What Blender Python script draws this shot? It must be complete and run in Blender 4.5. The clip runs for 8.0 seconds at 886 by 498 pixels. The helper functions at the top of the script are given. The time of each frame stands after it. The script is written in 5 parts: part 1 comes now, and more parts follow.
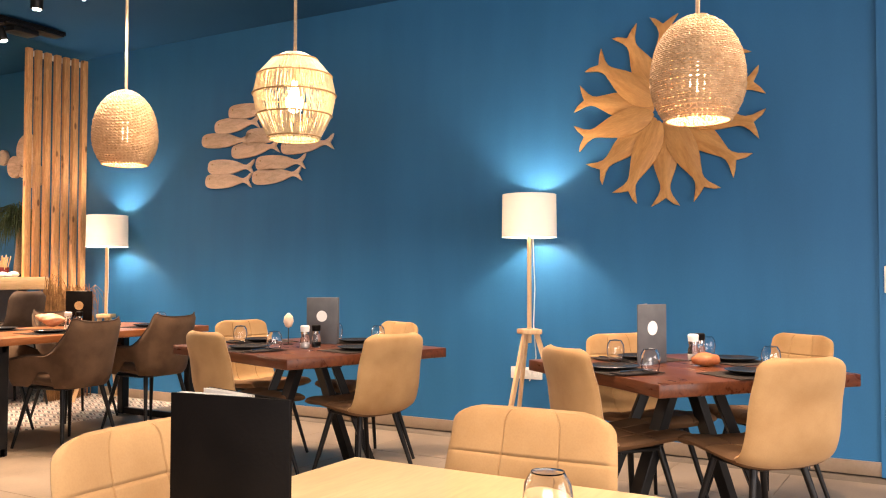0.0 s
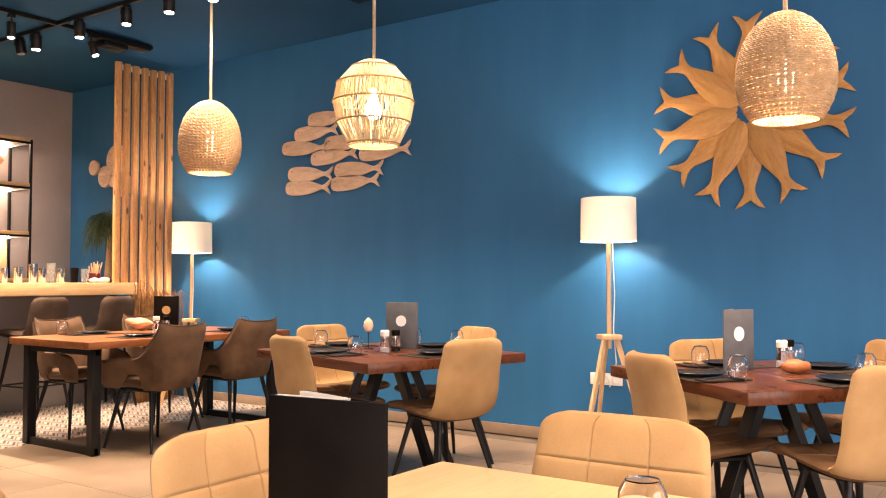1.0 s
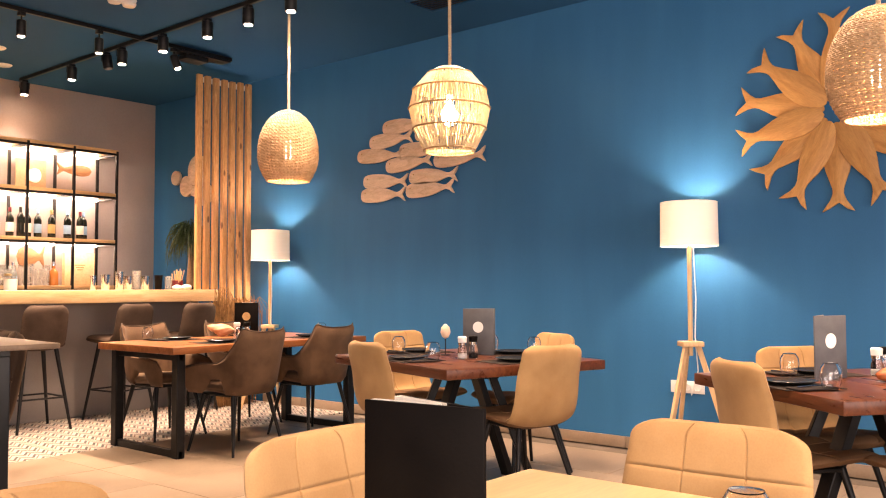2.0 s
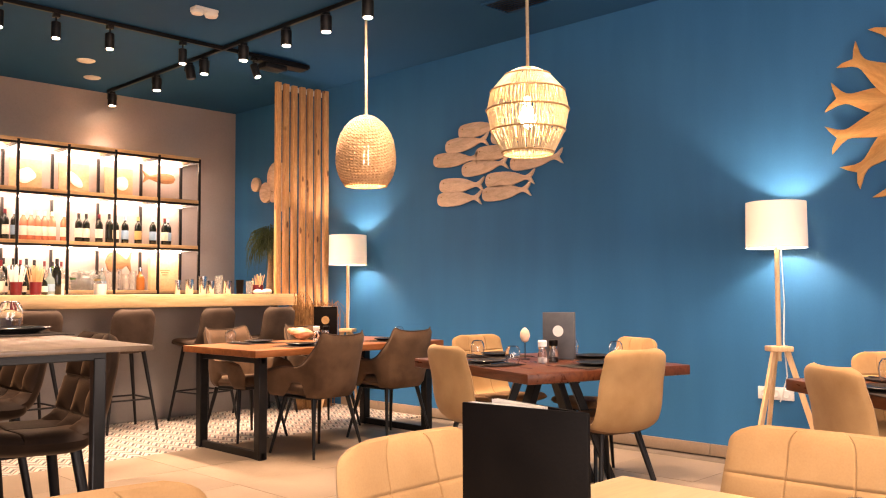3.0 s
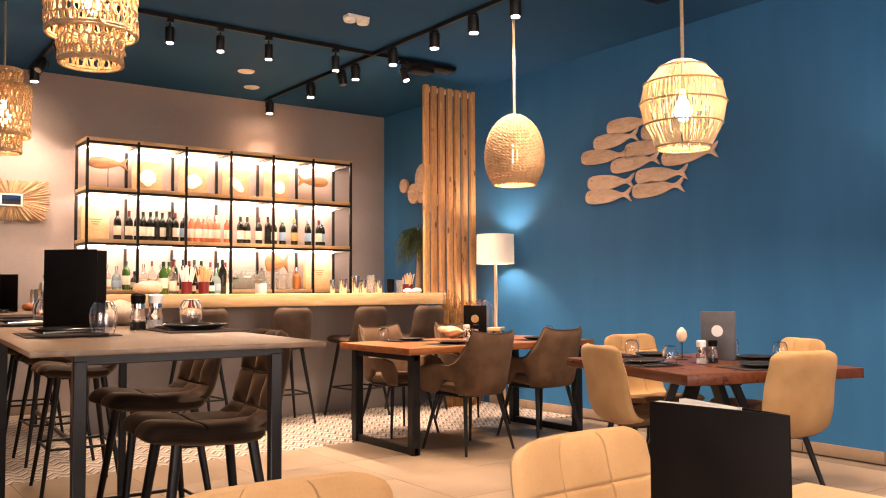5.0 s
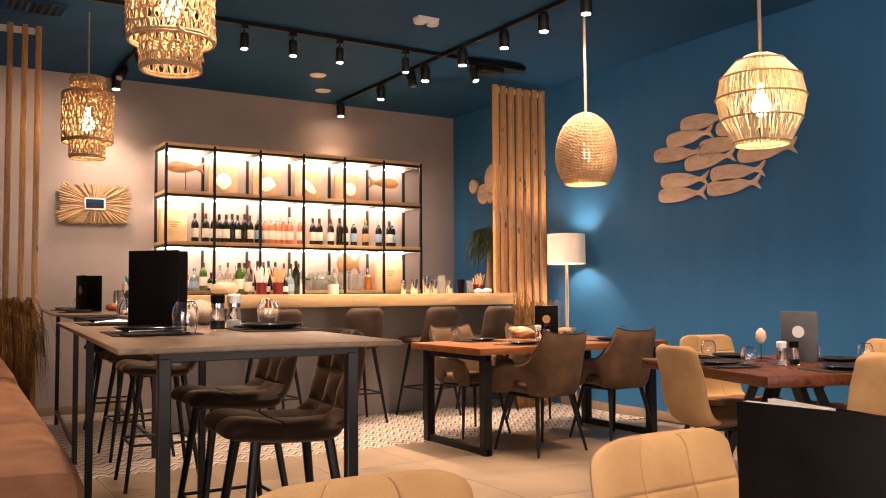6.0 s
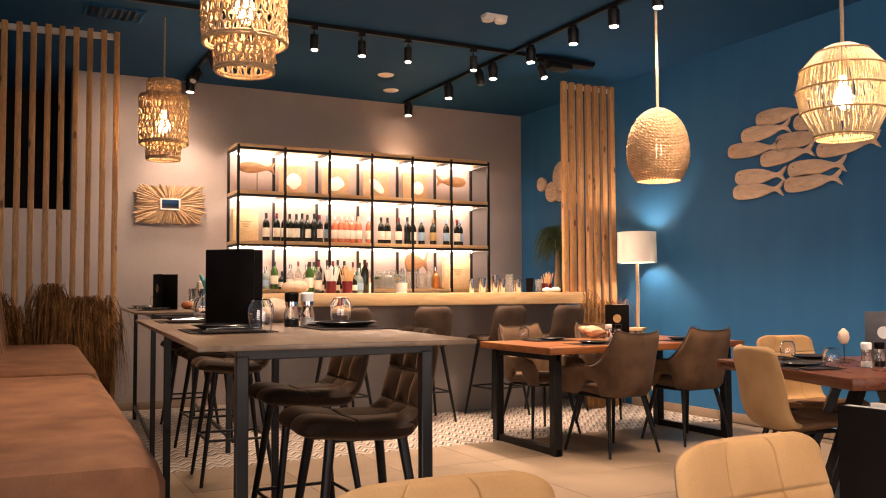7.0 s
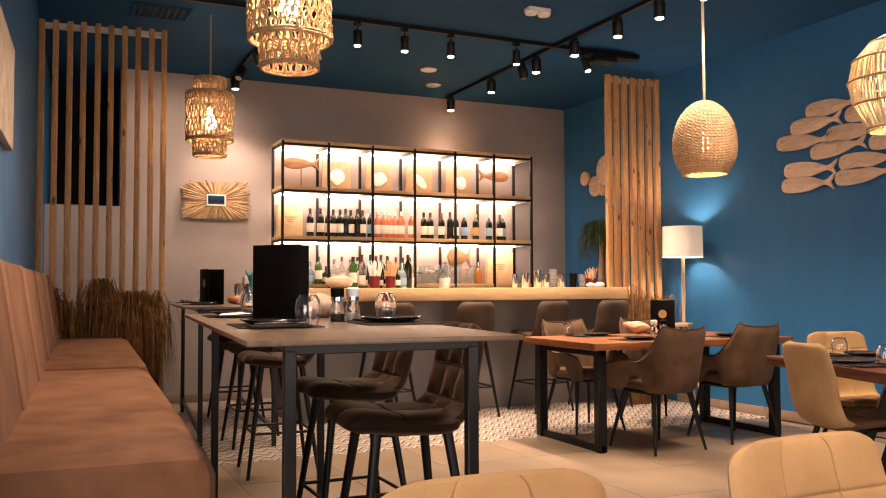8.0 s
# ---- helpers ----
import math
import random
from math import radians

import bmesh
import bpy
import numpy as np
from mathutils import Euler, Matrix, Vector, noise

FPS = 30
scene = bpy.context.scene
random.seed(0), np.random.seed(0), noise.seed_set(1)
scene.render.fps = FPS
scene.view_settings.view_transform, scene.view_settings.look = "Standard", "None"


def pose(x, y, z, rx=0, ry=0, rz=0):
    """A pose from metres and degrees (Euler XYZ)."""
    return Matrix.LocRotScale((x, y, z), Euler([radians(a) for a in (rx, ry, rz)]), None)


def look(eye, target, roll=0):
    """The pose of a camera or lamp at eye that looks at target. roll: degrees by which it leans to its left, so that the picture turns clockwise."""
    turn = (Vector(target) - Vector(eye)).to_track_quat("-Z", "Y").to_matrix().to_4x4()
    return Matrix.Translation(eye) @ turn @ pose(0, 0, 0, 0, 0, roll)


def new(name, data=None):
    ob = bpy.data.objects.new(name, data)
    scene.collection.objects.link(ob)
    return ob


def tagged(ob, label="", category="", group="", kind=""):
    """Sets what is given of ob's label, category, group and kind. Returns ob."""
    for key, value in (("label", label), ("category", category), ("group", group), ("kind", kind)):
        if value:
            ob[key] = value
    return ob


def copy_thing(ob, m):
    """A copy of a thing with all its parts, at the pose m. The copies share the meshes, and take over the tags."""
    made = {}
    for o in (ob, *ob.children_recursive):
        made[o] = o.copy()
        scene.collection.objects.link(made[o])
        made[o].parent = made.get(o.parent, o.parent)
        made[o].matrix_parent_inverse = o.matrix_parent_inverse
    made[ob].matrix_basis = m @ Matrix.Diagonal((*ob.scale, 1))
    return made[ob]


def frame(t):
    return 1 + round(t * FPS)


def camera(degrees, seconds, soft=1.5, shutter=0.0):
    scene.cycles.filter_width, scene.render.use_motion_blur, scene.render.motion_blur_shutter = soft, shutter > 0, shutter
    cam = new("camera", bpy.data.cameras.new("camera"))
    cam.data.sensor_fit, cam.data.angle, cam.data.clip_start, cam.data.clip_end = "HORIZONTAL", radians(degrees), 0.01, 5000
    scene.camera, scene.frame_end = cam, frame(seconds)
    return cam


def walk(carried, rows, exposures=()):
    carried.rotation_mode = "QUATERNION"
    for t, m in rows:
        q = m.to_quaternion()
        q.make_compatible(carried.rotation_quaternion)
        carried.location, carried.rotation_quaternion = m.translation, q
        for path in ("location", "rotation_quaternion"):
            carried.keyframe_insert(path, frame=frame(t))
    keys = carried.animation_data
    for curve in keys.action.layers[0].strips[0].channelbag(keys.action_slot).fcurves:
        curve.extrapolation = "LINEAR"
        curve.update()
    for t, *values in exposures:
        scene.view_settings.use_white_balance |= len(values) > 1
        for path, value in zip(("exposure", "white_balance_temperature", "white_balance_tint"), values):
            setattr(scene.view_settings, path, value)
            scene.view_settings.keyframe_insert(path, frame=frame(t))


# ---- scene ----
cam = camera(54.0, 8.0, soft=1.1)
PATH = [
    (0.0, 0.000, 0.000, 1.187, 30.30, 1.76, -0.10),
    (0.5, -0.010, -0.006, 1.186, 32.61, 1.94, -0.02),
    (1.0, -0.025, -0.014, 1.186, 35.16, 2.09, 0.00),
    (1.5, -0.042, -0.020, 1.185, 37.45, 2.30, 0.05),
    (3.0, -0.110, -0.026, 1.176, 44.62, 2.85, 0.25),
    (3.5, -0.126, -0.034, 1.176, 46.89, 2.86, 0.25),
    (4.0, -0.140, -0.056, 1.175, 49.50, 2.93, 0.25),
    (4.5, -0.145, -0.068, 1.175, 51.63, 2.85, 0.25),
    (6.0, -0.158, -0.088, 1.169, 58.45, 2.92, 0.36),
    (6.5, -0.178, -0.093, 1.168, 60.32, 2.88, 0.32),
    (7.0, -0.190, -0.098, 1.168, 62.77, 2.87, 0.28),
    (7.5, -0.197, -0.102, 1.170, 64.49, 2.74, 0.21),
    (8.0, -0.201, -0.107, 1.170, 65.51, 2.54, 0.22),
]
walk(cam, [(t, pose(x, y, z, 90 + p, r, yaw)) for t, x, y, z, yaw, p, r in PATH],
     exposures=[(0.0, 1.46, 7350, 21), (1.5, 1.5, 7900, 28), (3.0, 1.52, 8100, 30), (4.5, 1.5, 7950, 29), (6.0, 1.03, 7900, 28), (8.0, 0.93, 7750, 27)])

# ---- world and exposure ----
world = bpy.data.worlds.new("world")
scene.world = world
world.use_nodes = True
_sky = world.node_tree.nodes.new("ShaderNodeTexSky")
_sky.sky_type = 'NISHITA'
_sky.sun_disc = False
_sky.sun_elevation, _sky.sun_rotation = radians(35), radians(200)
world.node_tree.links.new(_sky.outputs[0], world.node_tree.nodes["Background"].inputs[0])
world.node_tree.nodes["Background"].inputs[1].default_value = 0.1

WALL_Y, BAR_X, CEIL = 5.80, -9.47, 3.40
WARM, NEUTRAL = (1.0, 0.76, 0.50), (1.0, 0.84, 0.66)


def lamp(name, kind, m, watts, colour, **more):
    data = bpy.data.lights.new(name, kind)
    data.energy, data.color = watts, colour
    for key, value in more.items():
        if key == "radius":
            data.shadow_soft_size = value
        elif key == "cone":
            data.spot_size, data.spot_blend = radians(value), 0.9
        elif key == "size":
            data.shape, data.size, data.size_y = 'RECTANGLE', value[0], value[1]
    ob = new(name, data)
    ob.matrix_world = m
    return ob


# daylight through the large windows behind the walk
lamp("window_light", 'AREA', look((1.2, -2.93, 1.6), (-1.5, 3.0, 1.2)), 104, (0.97, 0.965, 0.96), size=(4.2, 2.3))
lamp("window_light_side", 'AREA', look((3.93, 2.2, 1.6), (-3.0, 3.4, 1.0)), 66, (0.97, 0.965, 0.96), size=(3.6, 2.3))


# ---- materials ----
def nodes_of(name):
    m = bpy.data.materials.new(name)
    m.use_nodes = True
    t = m.node_tree
    return m, t, t.nodes["Principled BSDF"], t.links


def mixed(name, c1, c2, rough=0.6, metal=0.0, scale=8.0, fine=90.0, bump=0.15, stretch=(1, 1, 1), rough_var=0.1, sheen=0.0, distortion=0.0, dark=0.35, island=0.0):
    """Two tones at a large scale, a fine grain, and relief from both."""
    m, t, b, ln = nodes_of(name)
    tc = t.nodes.new("ShaderNodeTexCoord")
    mp = t.nodes.new("ShaderNodeMapping")
    mp.inputs["Scale"].default_value = stretch
    ln.new(tc.outputs["Object"], mp.inputs[0])
    inf = t.nodes.new("ShaderNodeObjectInfo")
    add = t.nodes.new("ShaderNodeVectorMath")
    add.operation = 'MULTIPLY_ADD'
    comb = t.nodes.new("ShaderNodeCombineXYZ")
    for i in range(3):
        ln.new(inf.outputs["Random"], comb.inputs[i])
    ln.new(comb.outputs[0], add.inputs[0])
    add.inputs[1].default_value = (37, 53, 71)
    ln.new(mp.outputs[0], add.inputs[2])
    n1, n2 = t.nodes.new("ShaderNodeTexNoise"), t.nodes.new("ShaderNodeTexNoise")
    n1.inputs["Scale"].default_value, n1.inputs["Detail"].default_value, n1.inputs["Distortion"].default_value = scale, 5, distortion
    n2.inputs["Scale"].default_value, n2.inputs["Detail"].default_value = fine, 3
    ln.new(add.outputs[0], n1.inputs["Vector"])
    ln.new(add.outputs[0], n2.inputs["Vector"])
    ramp = t.nodes.new("ShaderNodeValToRGB")
    ramp.color_ramp.elements[0].position, ramp.color_ramp.elements[1].position = 0.32, 0.68
    ramp.color_ramp.elements[0].color, ramp.color_ramp.elements[1].color = (*c1, 1), (*c2, 1)
    ln.new(n1.outputs[0], ramp.inputs[0])
    mul = t.nodes.new("ShaderNodeMix")
    mul.data_type, mul.blend_type = 'RGBA', 'MULTIPLY'
    mul.inputs[0].default_value = dark
    ln.new(ramp.outputs[0], mul.inputs[6])
    r2 = t.nodes.new("ShaderNodeValToRGB")
    r2.color_ramp.elements[0].position, r2.color_ramp.elements[1].position = 0.3, 0.6
    r2.color_ramp.elements[0].color = (0.35, 0.35, 0.35, 1)
    ln.new(n2.outputs[0], r2.inputs[0])
    ln.new(r2.outputs[0], mul.inputs[7])
    last = mul.outputs[2]
    if island:
        hsv = t.nodes.new("ShaderNodeHueSaturation")
        mr = t.nodes.new("ShaderNodeMapRange")
        mr.inputs[3].default_value, mr.inputs[4].default_value = 1 - island, 1 + island
        ln.new(inf.outputs["Random"], mr.inputs[0])
        ln.new(mr.outputs[0], hsv.inputs["Value"])
        ln.new(last, hsv.inputs["Color"])
        last = hsv.outputs[0]
    ln.new(last, b.inputs["Base Color"])
    rr = t.nodes.new("ShaderNodeMapRange")
    rr.inputs[3].default_value, rr.inputs[4].default_value = max(rough - rough_var, 0.03), min(rough + rough_var, 1)
    ln.new(n1.outputs[0], rr.inputs[0])
    ln.new(rr.outputs[0], b.inputs["Roughness"])
    b.inputs["Metallic"].default_value = metal
    if sheen:
        b.inputs["Sheen Weight"].default_value, b.inputs["Sheen Roughness"].default_value = sheen, 0.5
    if bump:
        bp = t.nodes.new("ShaderNodeBump")
        bp.inputs["Strength"].default_value, bp.inputs["Distance"].default_value = bump, 0.004
        ln.new(n2.outputs[0], bp.inputs["Height"])
        ln.new(bp.outputs[0], b.inputs["Normal"])
    return m


def plain(name, c, rough=0.5, metal=0.0, emit=0.0, ecol=None, trans=0.0, ior=1.45):
    m, t, b, ln = nodes_of(name)
    b.inputs["Base Color"].default_value = (*c, 1)
    b.inputs["Roughness"].default_value, b.inputs["Metallic"].default_value = rough, metal
    b.inputs["Transmission Weight"].default_value, b.inputs["IOR"].default_value = trans, ior
    if emit:
        b.inputs["Emission Color"].default_value, b.inputs["Emission Strength"].default_value = (*(ecol or c), 1), emit
    return m


def shade_cloth(name, c, through_share=0.6):
    m, t, b, ln = nodes_of(name)
    out = t.nodes["Material Output"]
    b.inputs["Base Color"].default_value, b.inputs["Roughness"].default_value = (*c, 1), 0.9
    tr = t.nodes.new("ShaderNodeBsdfTranslucent")
    tr.inputs[0].default_value = (*c, 1)
    mx = t.nodes.new("ShaderNodeMixShader")
    mx.inputs[0].default_value = through_share
    n = t.nodes.new("ShaderNodeTexNoise")
    n.inputs["Scale"].default_value = 260
    bp = t.nodes.new("ShaderNodeBump")
    bp.inputs["Strength"].default_value, bp.inputs["Distance"].default_value = 0.2, 0.002
    ln.new(n.outputs[0], bp.inputs["Height"])
    ln.new(bp.outputs[0], b.inputs["Normal"])
    ln.new(b.outputs[0], mx.inputs[1])
    ln.new(tr.outputs[0], mx.inputs[2])
    ln.new(mx.outputs[0], out.inputs[0])
    return m


M_BLUE = mixed("blue_paint", (0.0160, 0.121, 0.268), (0.0195, 0.138, 0.303), 0.52, scale=1.5, fine=160, bump=0.06, dark=0.12, rough_var=0.08, stretch=(2.6, 2.6, 0.4))
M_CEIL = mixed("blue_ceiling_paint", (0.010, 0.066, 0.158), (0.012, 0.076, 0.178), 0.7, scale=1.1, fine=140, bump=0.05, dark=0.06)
M_GREY = mixed("grey_plaster", (0.345, 0.295, 0.28), (0.39, 0.335, 0.315), 0.8, scale=1.6, fine=60, bump=0.1, dark=0.08)
M_BARGREY = mixed("grey_bar_front", (0.23, 0.20, 0.19), (0.28, 0.25, 0.235), 0.6, scale=2.2, fine=80, bump=0.1, dark=0.1)
M_FLOOR = mixed("beige_stone_tile", (0.195, 0.140, 0.095), (0.275, 0.203, 0.142), 0.42, scale=2.4, fine=50, bump=0.05, dark=0.12, distortion=0.6, island=0.07)
M_GROUT = mixed("tile_grout", (0.13, 0.098, 0.07), (0.17, 0.13, 0.095), 0.9, scale=9, fine=120)
M_BASE = mixed("beige_skirting_tile", (0.22, 0.155, 0.105), (0.29, 0.21, 0.15), 0.45, scale=3, fine=60, bump=0.05, dark=0.12, island=0.05)
M_PINE = mixed("pine_slat", (0.52, 0.235, 0.085), (0.74, 0.41, 0.175), 0.5, scale=5, fine=30, bump=0.14, stretch=(9, 9, 0.7), distortion=1.6, dark=0.45, island=0.16)
_t = M_PINE.node_tree
_co, _mp, _vo, _rp, _mx = [_t.nodes.new(k) for k in ("ShaderNodeTexCoord", "ShaderNodeMapping", "ShaderNodeTexVoronoi", "ShaderNodeMapRange", "ShaderNodeMix")]
_mp.inputs["Scale"].default_value = (9, 9, 3.6)
_vo.inputs["Scale"].default_value = 1.0
for _k, _v in (("From Min", 0.09), ("From Max", 0.15), ("To Min", 0.85), ("To Max", 0.0)):
    _rp.inputs[_k].default_value = _v
_mx.data_type = 'RGBA'
_mx.inputs[7].default_value = (0.11, 0.045, 0.016, 1)
_base = _t.nodes["Principled BSDF"].inputs["Base Color"]
_t.links.new(_base.links[0].from_socket, _mx.inputs[6])
_t.links.new(_co.outputs["Object"], _mp.inputs["Vector"])
_t.links.new(_mp.outputs["Vector"], _vo.inputs["Vector"])
_t.links.new(_vo.outputs["Distance"], _rp.inputs["Value"])
_t.links.new(_rp.outputs["Result"], _mx.inputs[0])
_t.links.new(_mx.outputs[2], _base)
M_BARTOP = mixed("light_pine_board", (0.62, 0.38, 0.18), (0.74, 0.50, 0.27), 0.4, scale=4, fine=26, bump=0.08, stretch=(9, 0.8, 9), distortion=0.8, dark=0.2)
M_SHELF = mixed("shelf_board", (0.62, 0.38, 0.18), (0.76, 0.51, 0.28), 0.45, scale=5, fine=30, bump=0.08, stretch=(8, 0.9, 8), dark=0.25)
M_WALNUT = mixed("walnut_top", (0.066, 0.018, 0.009), (0.135, 0.043, 0.018), 0.3, scale=3.0, fine=40, bump=0.03, stretch=(1.0, 7, 7), distortion=1.2, dark=0.22)
M_OAK_A = mixed("orange_brown_top", (0.175, 0.055, 0.018), (0.29, 0.105, 0.037), 0.32, scale=3, fine=40, bump=0.03, stretch=(7, 0.9, 7), distortion=1.2, dark=0.22)
M_PALE = mixed("pale_oak_laminate", (0.66, 0.46, 0.23), (0.78, 0.58, 0.33), 0.33, scale=2.6, fine=20, bump=0.04, stretch=(6, 0.7, 6), distortion=1.5, dark=0.18)
M_GREYWOOD = mixed("greige_wood_top", (0.108, 0.070, 0.044), (0.165, 0.111, 0.073), 0.33, scale=3, fine=26, bump=0.04, stretch=(0.9, 7, 7), distortion=0.6, dark=0.16)
M_PLY = mixed("fish_plywood", (0.48, 0.220, 0.066), (0.62, 0.32, 0.108), 0.5, scale=3.4, fine=40, bump=0.06, stretch=(1, 3, 5), distortion=2.2, dark=0.2, island=0.12)
M_DRIFT = mixed("bleached_wood", (0.60, 0.42, 0.285), (0.78, 0.58, 0.43), 0.6, scale=5, fine=40, bump=0.1, stretch=(1.2, 3, 5), distortion=1.2, dark=0.22, island=0.07)
M_STICK = mixed("driftwood", (0.34, 0.20, 0.105), (0.52, 0.34, 0.19), 0.7, scale=7, fine=60, bump=0.3, stretch=(1, 1, 1), dark=0.4, island=0.25)
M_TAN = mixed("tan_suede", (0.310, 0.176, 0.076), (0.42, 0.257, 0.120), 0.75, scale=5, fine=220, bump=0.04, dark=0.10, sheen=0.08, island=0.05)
# seat suede: its own browner tone, darkened further for shade over the seats
M_TANSEAT = mixed("shaded_brown_suede", (0.125, 0.066, 0.034), (0.195, 0.108, 0.056), 0.72, scale=5, fine=220, bump=0.04, dark=0.10, island=0.05)
M_BROWN = mixed("brown_suede", (0.082, 0.046, 0.026), (0.15, 0.088, 0.052), 0.7, scale=6, fine=220, bump=0.12, dark=0.2, sheen=0.05, island=0.08)
M_STOOL = mixed("grey_brown_suede", (0.048, 0.031, 0.022), (0.085, 0.056, 0.041), 0.7, scale=6, fine=220, bump=0.12, dark=0.2, island=0.06)
M_DKBROWN = mixed("dark_brown_velvet", (0.011, 0.0062, 0.004), (0.028, 0.0155, 0.0095), 0.60, scale=6, fine=240, bump=0.12, dark=0.2, sheen=0.06, island=0.05)
M_SOFA = mixed("reddish_brown_suede", (0.140, 0.060, 0.030), (0.245, 0.117, 0.060), 0.7, scale=5.5, distortion=0.35, stretch=(1, 1, 1), fine=200, bump=0.12, dark=0.16, sheen=0.05)
M_SOFA2 = mixed("pinkish_brown_piping", (0.21, 0.105, 0.058), (0.29, 0.152, 0.09), 0.7, scale=3.2, fine=200, bump=0.12, dark=0.16, sheen=0.05)
M_BLACK = mixed("black_powder_coat", (0.006, 0.0058, 0.006), (0.011, 0.0105, 0.0105), 0.40, scale=20, fine=300, bump=0.05, dark=0.1)
M_STEEL = mixed("raw_dark_steel", (0.009, 0.0085, 0.008), (0.016, 0.0155, 0.015), 0.36, metal=0.3, scale=8, fine=120, bump=0.05, dark=0.2)
M_MENU = mixed("black_menu_board", (0.0038, 0.0028, 0.0023), (0.0060, 0.0044, 0.0036), 0.5, scale=14, fine=200, bump=0.08, dark=0.1)
M_MENUG = mixed("grey_menu_board", (0.090, 0.092, 0.100), (0.115, 0.117, 0.125), 0.5, scale=14, fine=200, bump=0.06, dark=0.1)
M_WHITE = plain("white_print", (0.8, 0.79, 0.76), 0.5)
M_PAPER = mixed("menu_paper", (0.66, 0.60, 0.50), (0.74, 0.69, 0.6), 0.8, scale=9, fine=90, bump=0.05, dark=0.1)
M_PLATE = mixed("black_plate_glaze", (0.012, 0.012, 0.013), (0.022, 0.021, 0.021), 0.22, scale=15, fine=90, bump=0.04, dark=0.1)
M_MAT = mixed("dark_placemat", (0.028, 0.022, 0.019), (0.045, 0.036, 0.031), 0.75, scale=20, fine=260, bump=0.3, dark=0.3)
M_NAPKIN = mixed("dark_napkin", (0.025, 0.020, 0.019), (0.040, 0.032, 0.030), 0.9, scale=16, fine=260, bump=0.2, dark=0.2)
M_CHROME = plain("brushed_steel", (0.60, 0.60, 0.60), 0.13, 1.0)
M_GLASS = plain("clear_glass", (1, 1, 1), 0.01, trans=1.0, ior=1.5)
M_ROPE = mixed("woven_seagrass", (0.47, 0.29, 0.15), (0.63, 0.42, 0.245), 0.8, scale=30, fine=150, bump=0.4, dark=0.3)
M_ROPE2 = mixed("twisted_jute", (0.44, 0.28, 0.145), (0.62, 0.43, 0.25), 0.8, scale=30, fine=150, bump=0.4, dark=0.35)
M_RATTAN = mixed("rattan_strip", (0.56, 0.43, 0.25), (0.70, 0.57, 0.37), 0.55, scale=25, fine=120, bump=0.2, dark=0.2)
M_CANE = mixed("cane_hoop", (0.34, 0.20, 0.08), (0.46, 0.29, 0.13), 0.5, scale=25, fine=120, bump=0.1)
M_CORD = mixed("jute_cord", (0.42, 0.31, 0.19), (0.52, 0.40, 0.27), 0.85, scale=60, fine=300, bump=0.4)
M_SHADE = shade_cloth("white_linen_shade", (0.90, 0.87, 0.81), 0.2)
M_TRIPOD = mixed("light_beech", (0.56, 0.34, 0.17), (0.68, 0.45, 0.25), 0.45, scale=6, fine=40, bump=0.06, stretch=(6, 6, 0.8), dark=0.2)
M_BULB = plain("lit_bulb", (1, 0.9, 0.7), 0.3, emit=36, ecol=(1.0, 0.80, 0.52))
M_LENS = plain("lit_spot_lens", (1, 0.95, 0.85), 0.3, emit=60, ecol=(1.0, 0.86, 0.66))
M_LED = plain("lit_led_strip", (1, 0.95, 0.85), 0.3, emit=18, ecol=(1.0, 0.89, 0.75))
M_PLASTIC = plain("white_plastic", (0.75, 0.73, 0.69), 0.4)
M_GRASS = mixed("dried_pampas", (0.13, 0.062, 0.024), (0.36, 0.185, 0.076), 0.85, scale=12, fine=120, bump=0.2, dark=0.4)
M_LEAF = mixed("palm_leaf", (0.018, 0.038, 0.008), (0.055, 0.095, 0.022), 0.5, scale=10, fine=80, bump=0.1)
# near-black: painted shade in the recess, plain colour on caps and pepper
M_DARK = plain("recess_shade_and_black", (0.012, 0.011, 0.012), 0.8)

for _m, _v in ((M_TAN, 0.12), (M_TANSEAT, 0.1), (M_BROWN, 0.1), (M_STOOL, 0.1), (M_DKBROWN, 0.12), (M_SOFA, 0.1), (M_SOFA2, 0.1), (M_MENU, 0.06), (M_MENUG, 0.2), (M_MAT, 0.1), (M_NAPKIN, 0.1), (M_BLACK, 0.25), (M_STEEL, 0.35), (M_GREYWOOD, 0.4), (M_GRASS, 0.1), (M_FLOOR, 0.3), (M_BLUE, 0.22), (M_WALNUT, 0.25), (M_OAK_A, 0.3), (M_CEIL, 0.08), (M_GREY, 0.15)):
    _m.node_tree.nodes["Principled BSDF"].inputs["Specular IOR Level"].default_value = _v
_b = M_DKBROWN.node_tree.nodes["Principled BSDF"]
_b.inputs["Sheen Weight"].default_value, _b.inputs["Sheen Roughness"].default_value, _b.inputs["Sheen Tint"].default_value = 0.16, 0.35, (1.0, 0.62, 0.36, 1)


# ---- mesh helpers ----
def part(name, bm, material, parent=None, label="", smooth=True):
    me = bpy.data.meshes.new(name)
    bm.normal_update()
    bm.to_mesh(me)
    bm.free()
    me.materials.append(material)
    if smooth:
        for p in me.polygons:
            p.use_smooth = True
        me.set_sharp_from_angle(angle=radians(38))
    ob = new(name, me)
    if parent:
        ob.parent = parent
    return tagged(ob, label)


def thing(name, label, category, m=None, group="", kind=""):
    ob = new(name)
    ob.empty_display_size = 0.1
    if m:
        ob.matrix_world = m
    return tagged(ob, label, category, group, kind)


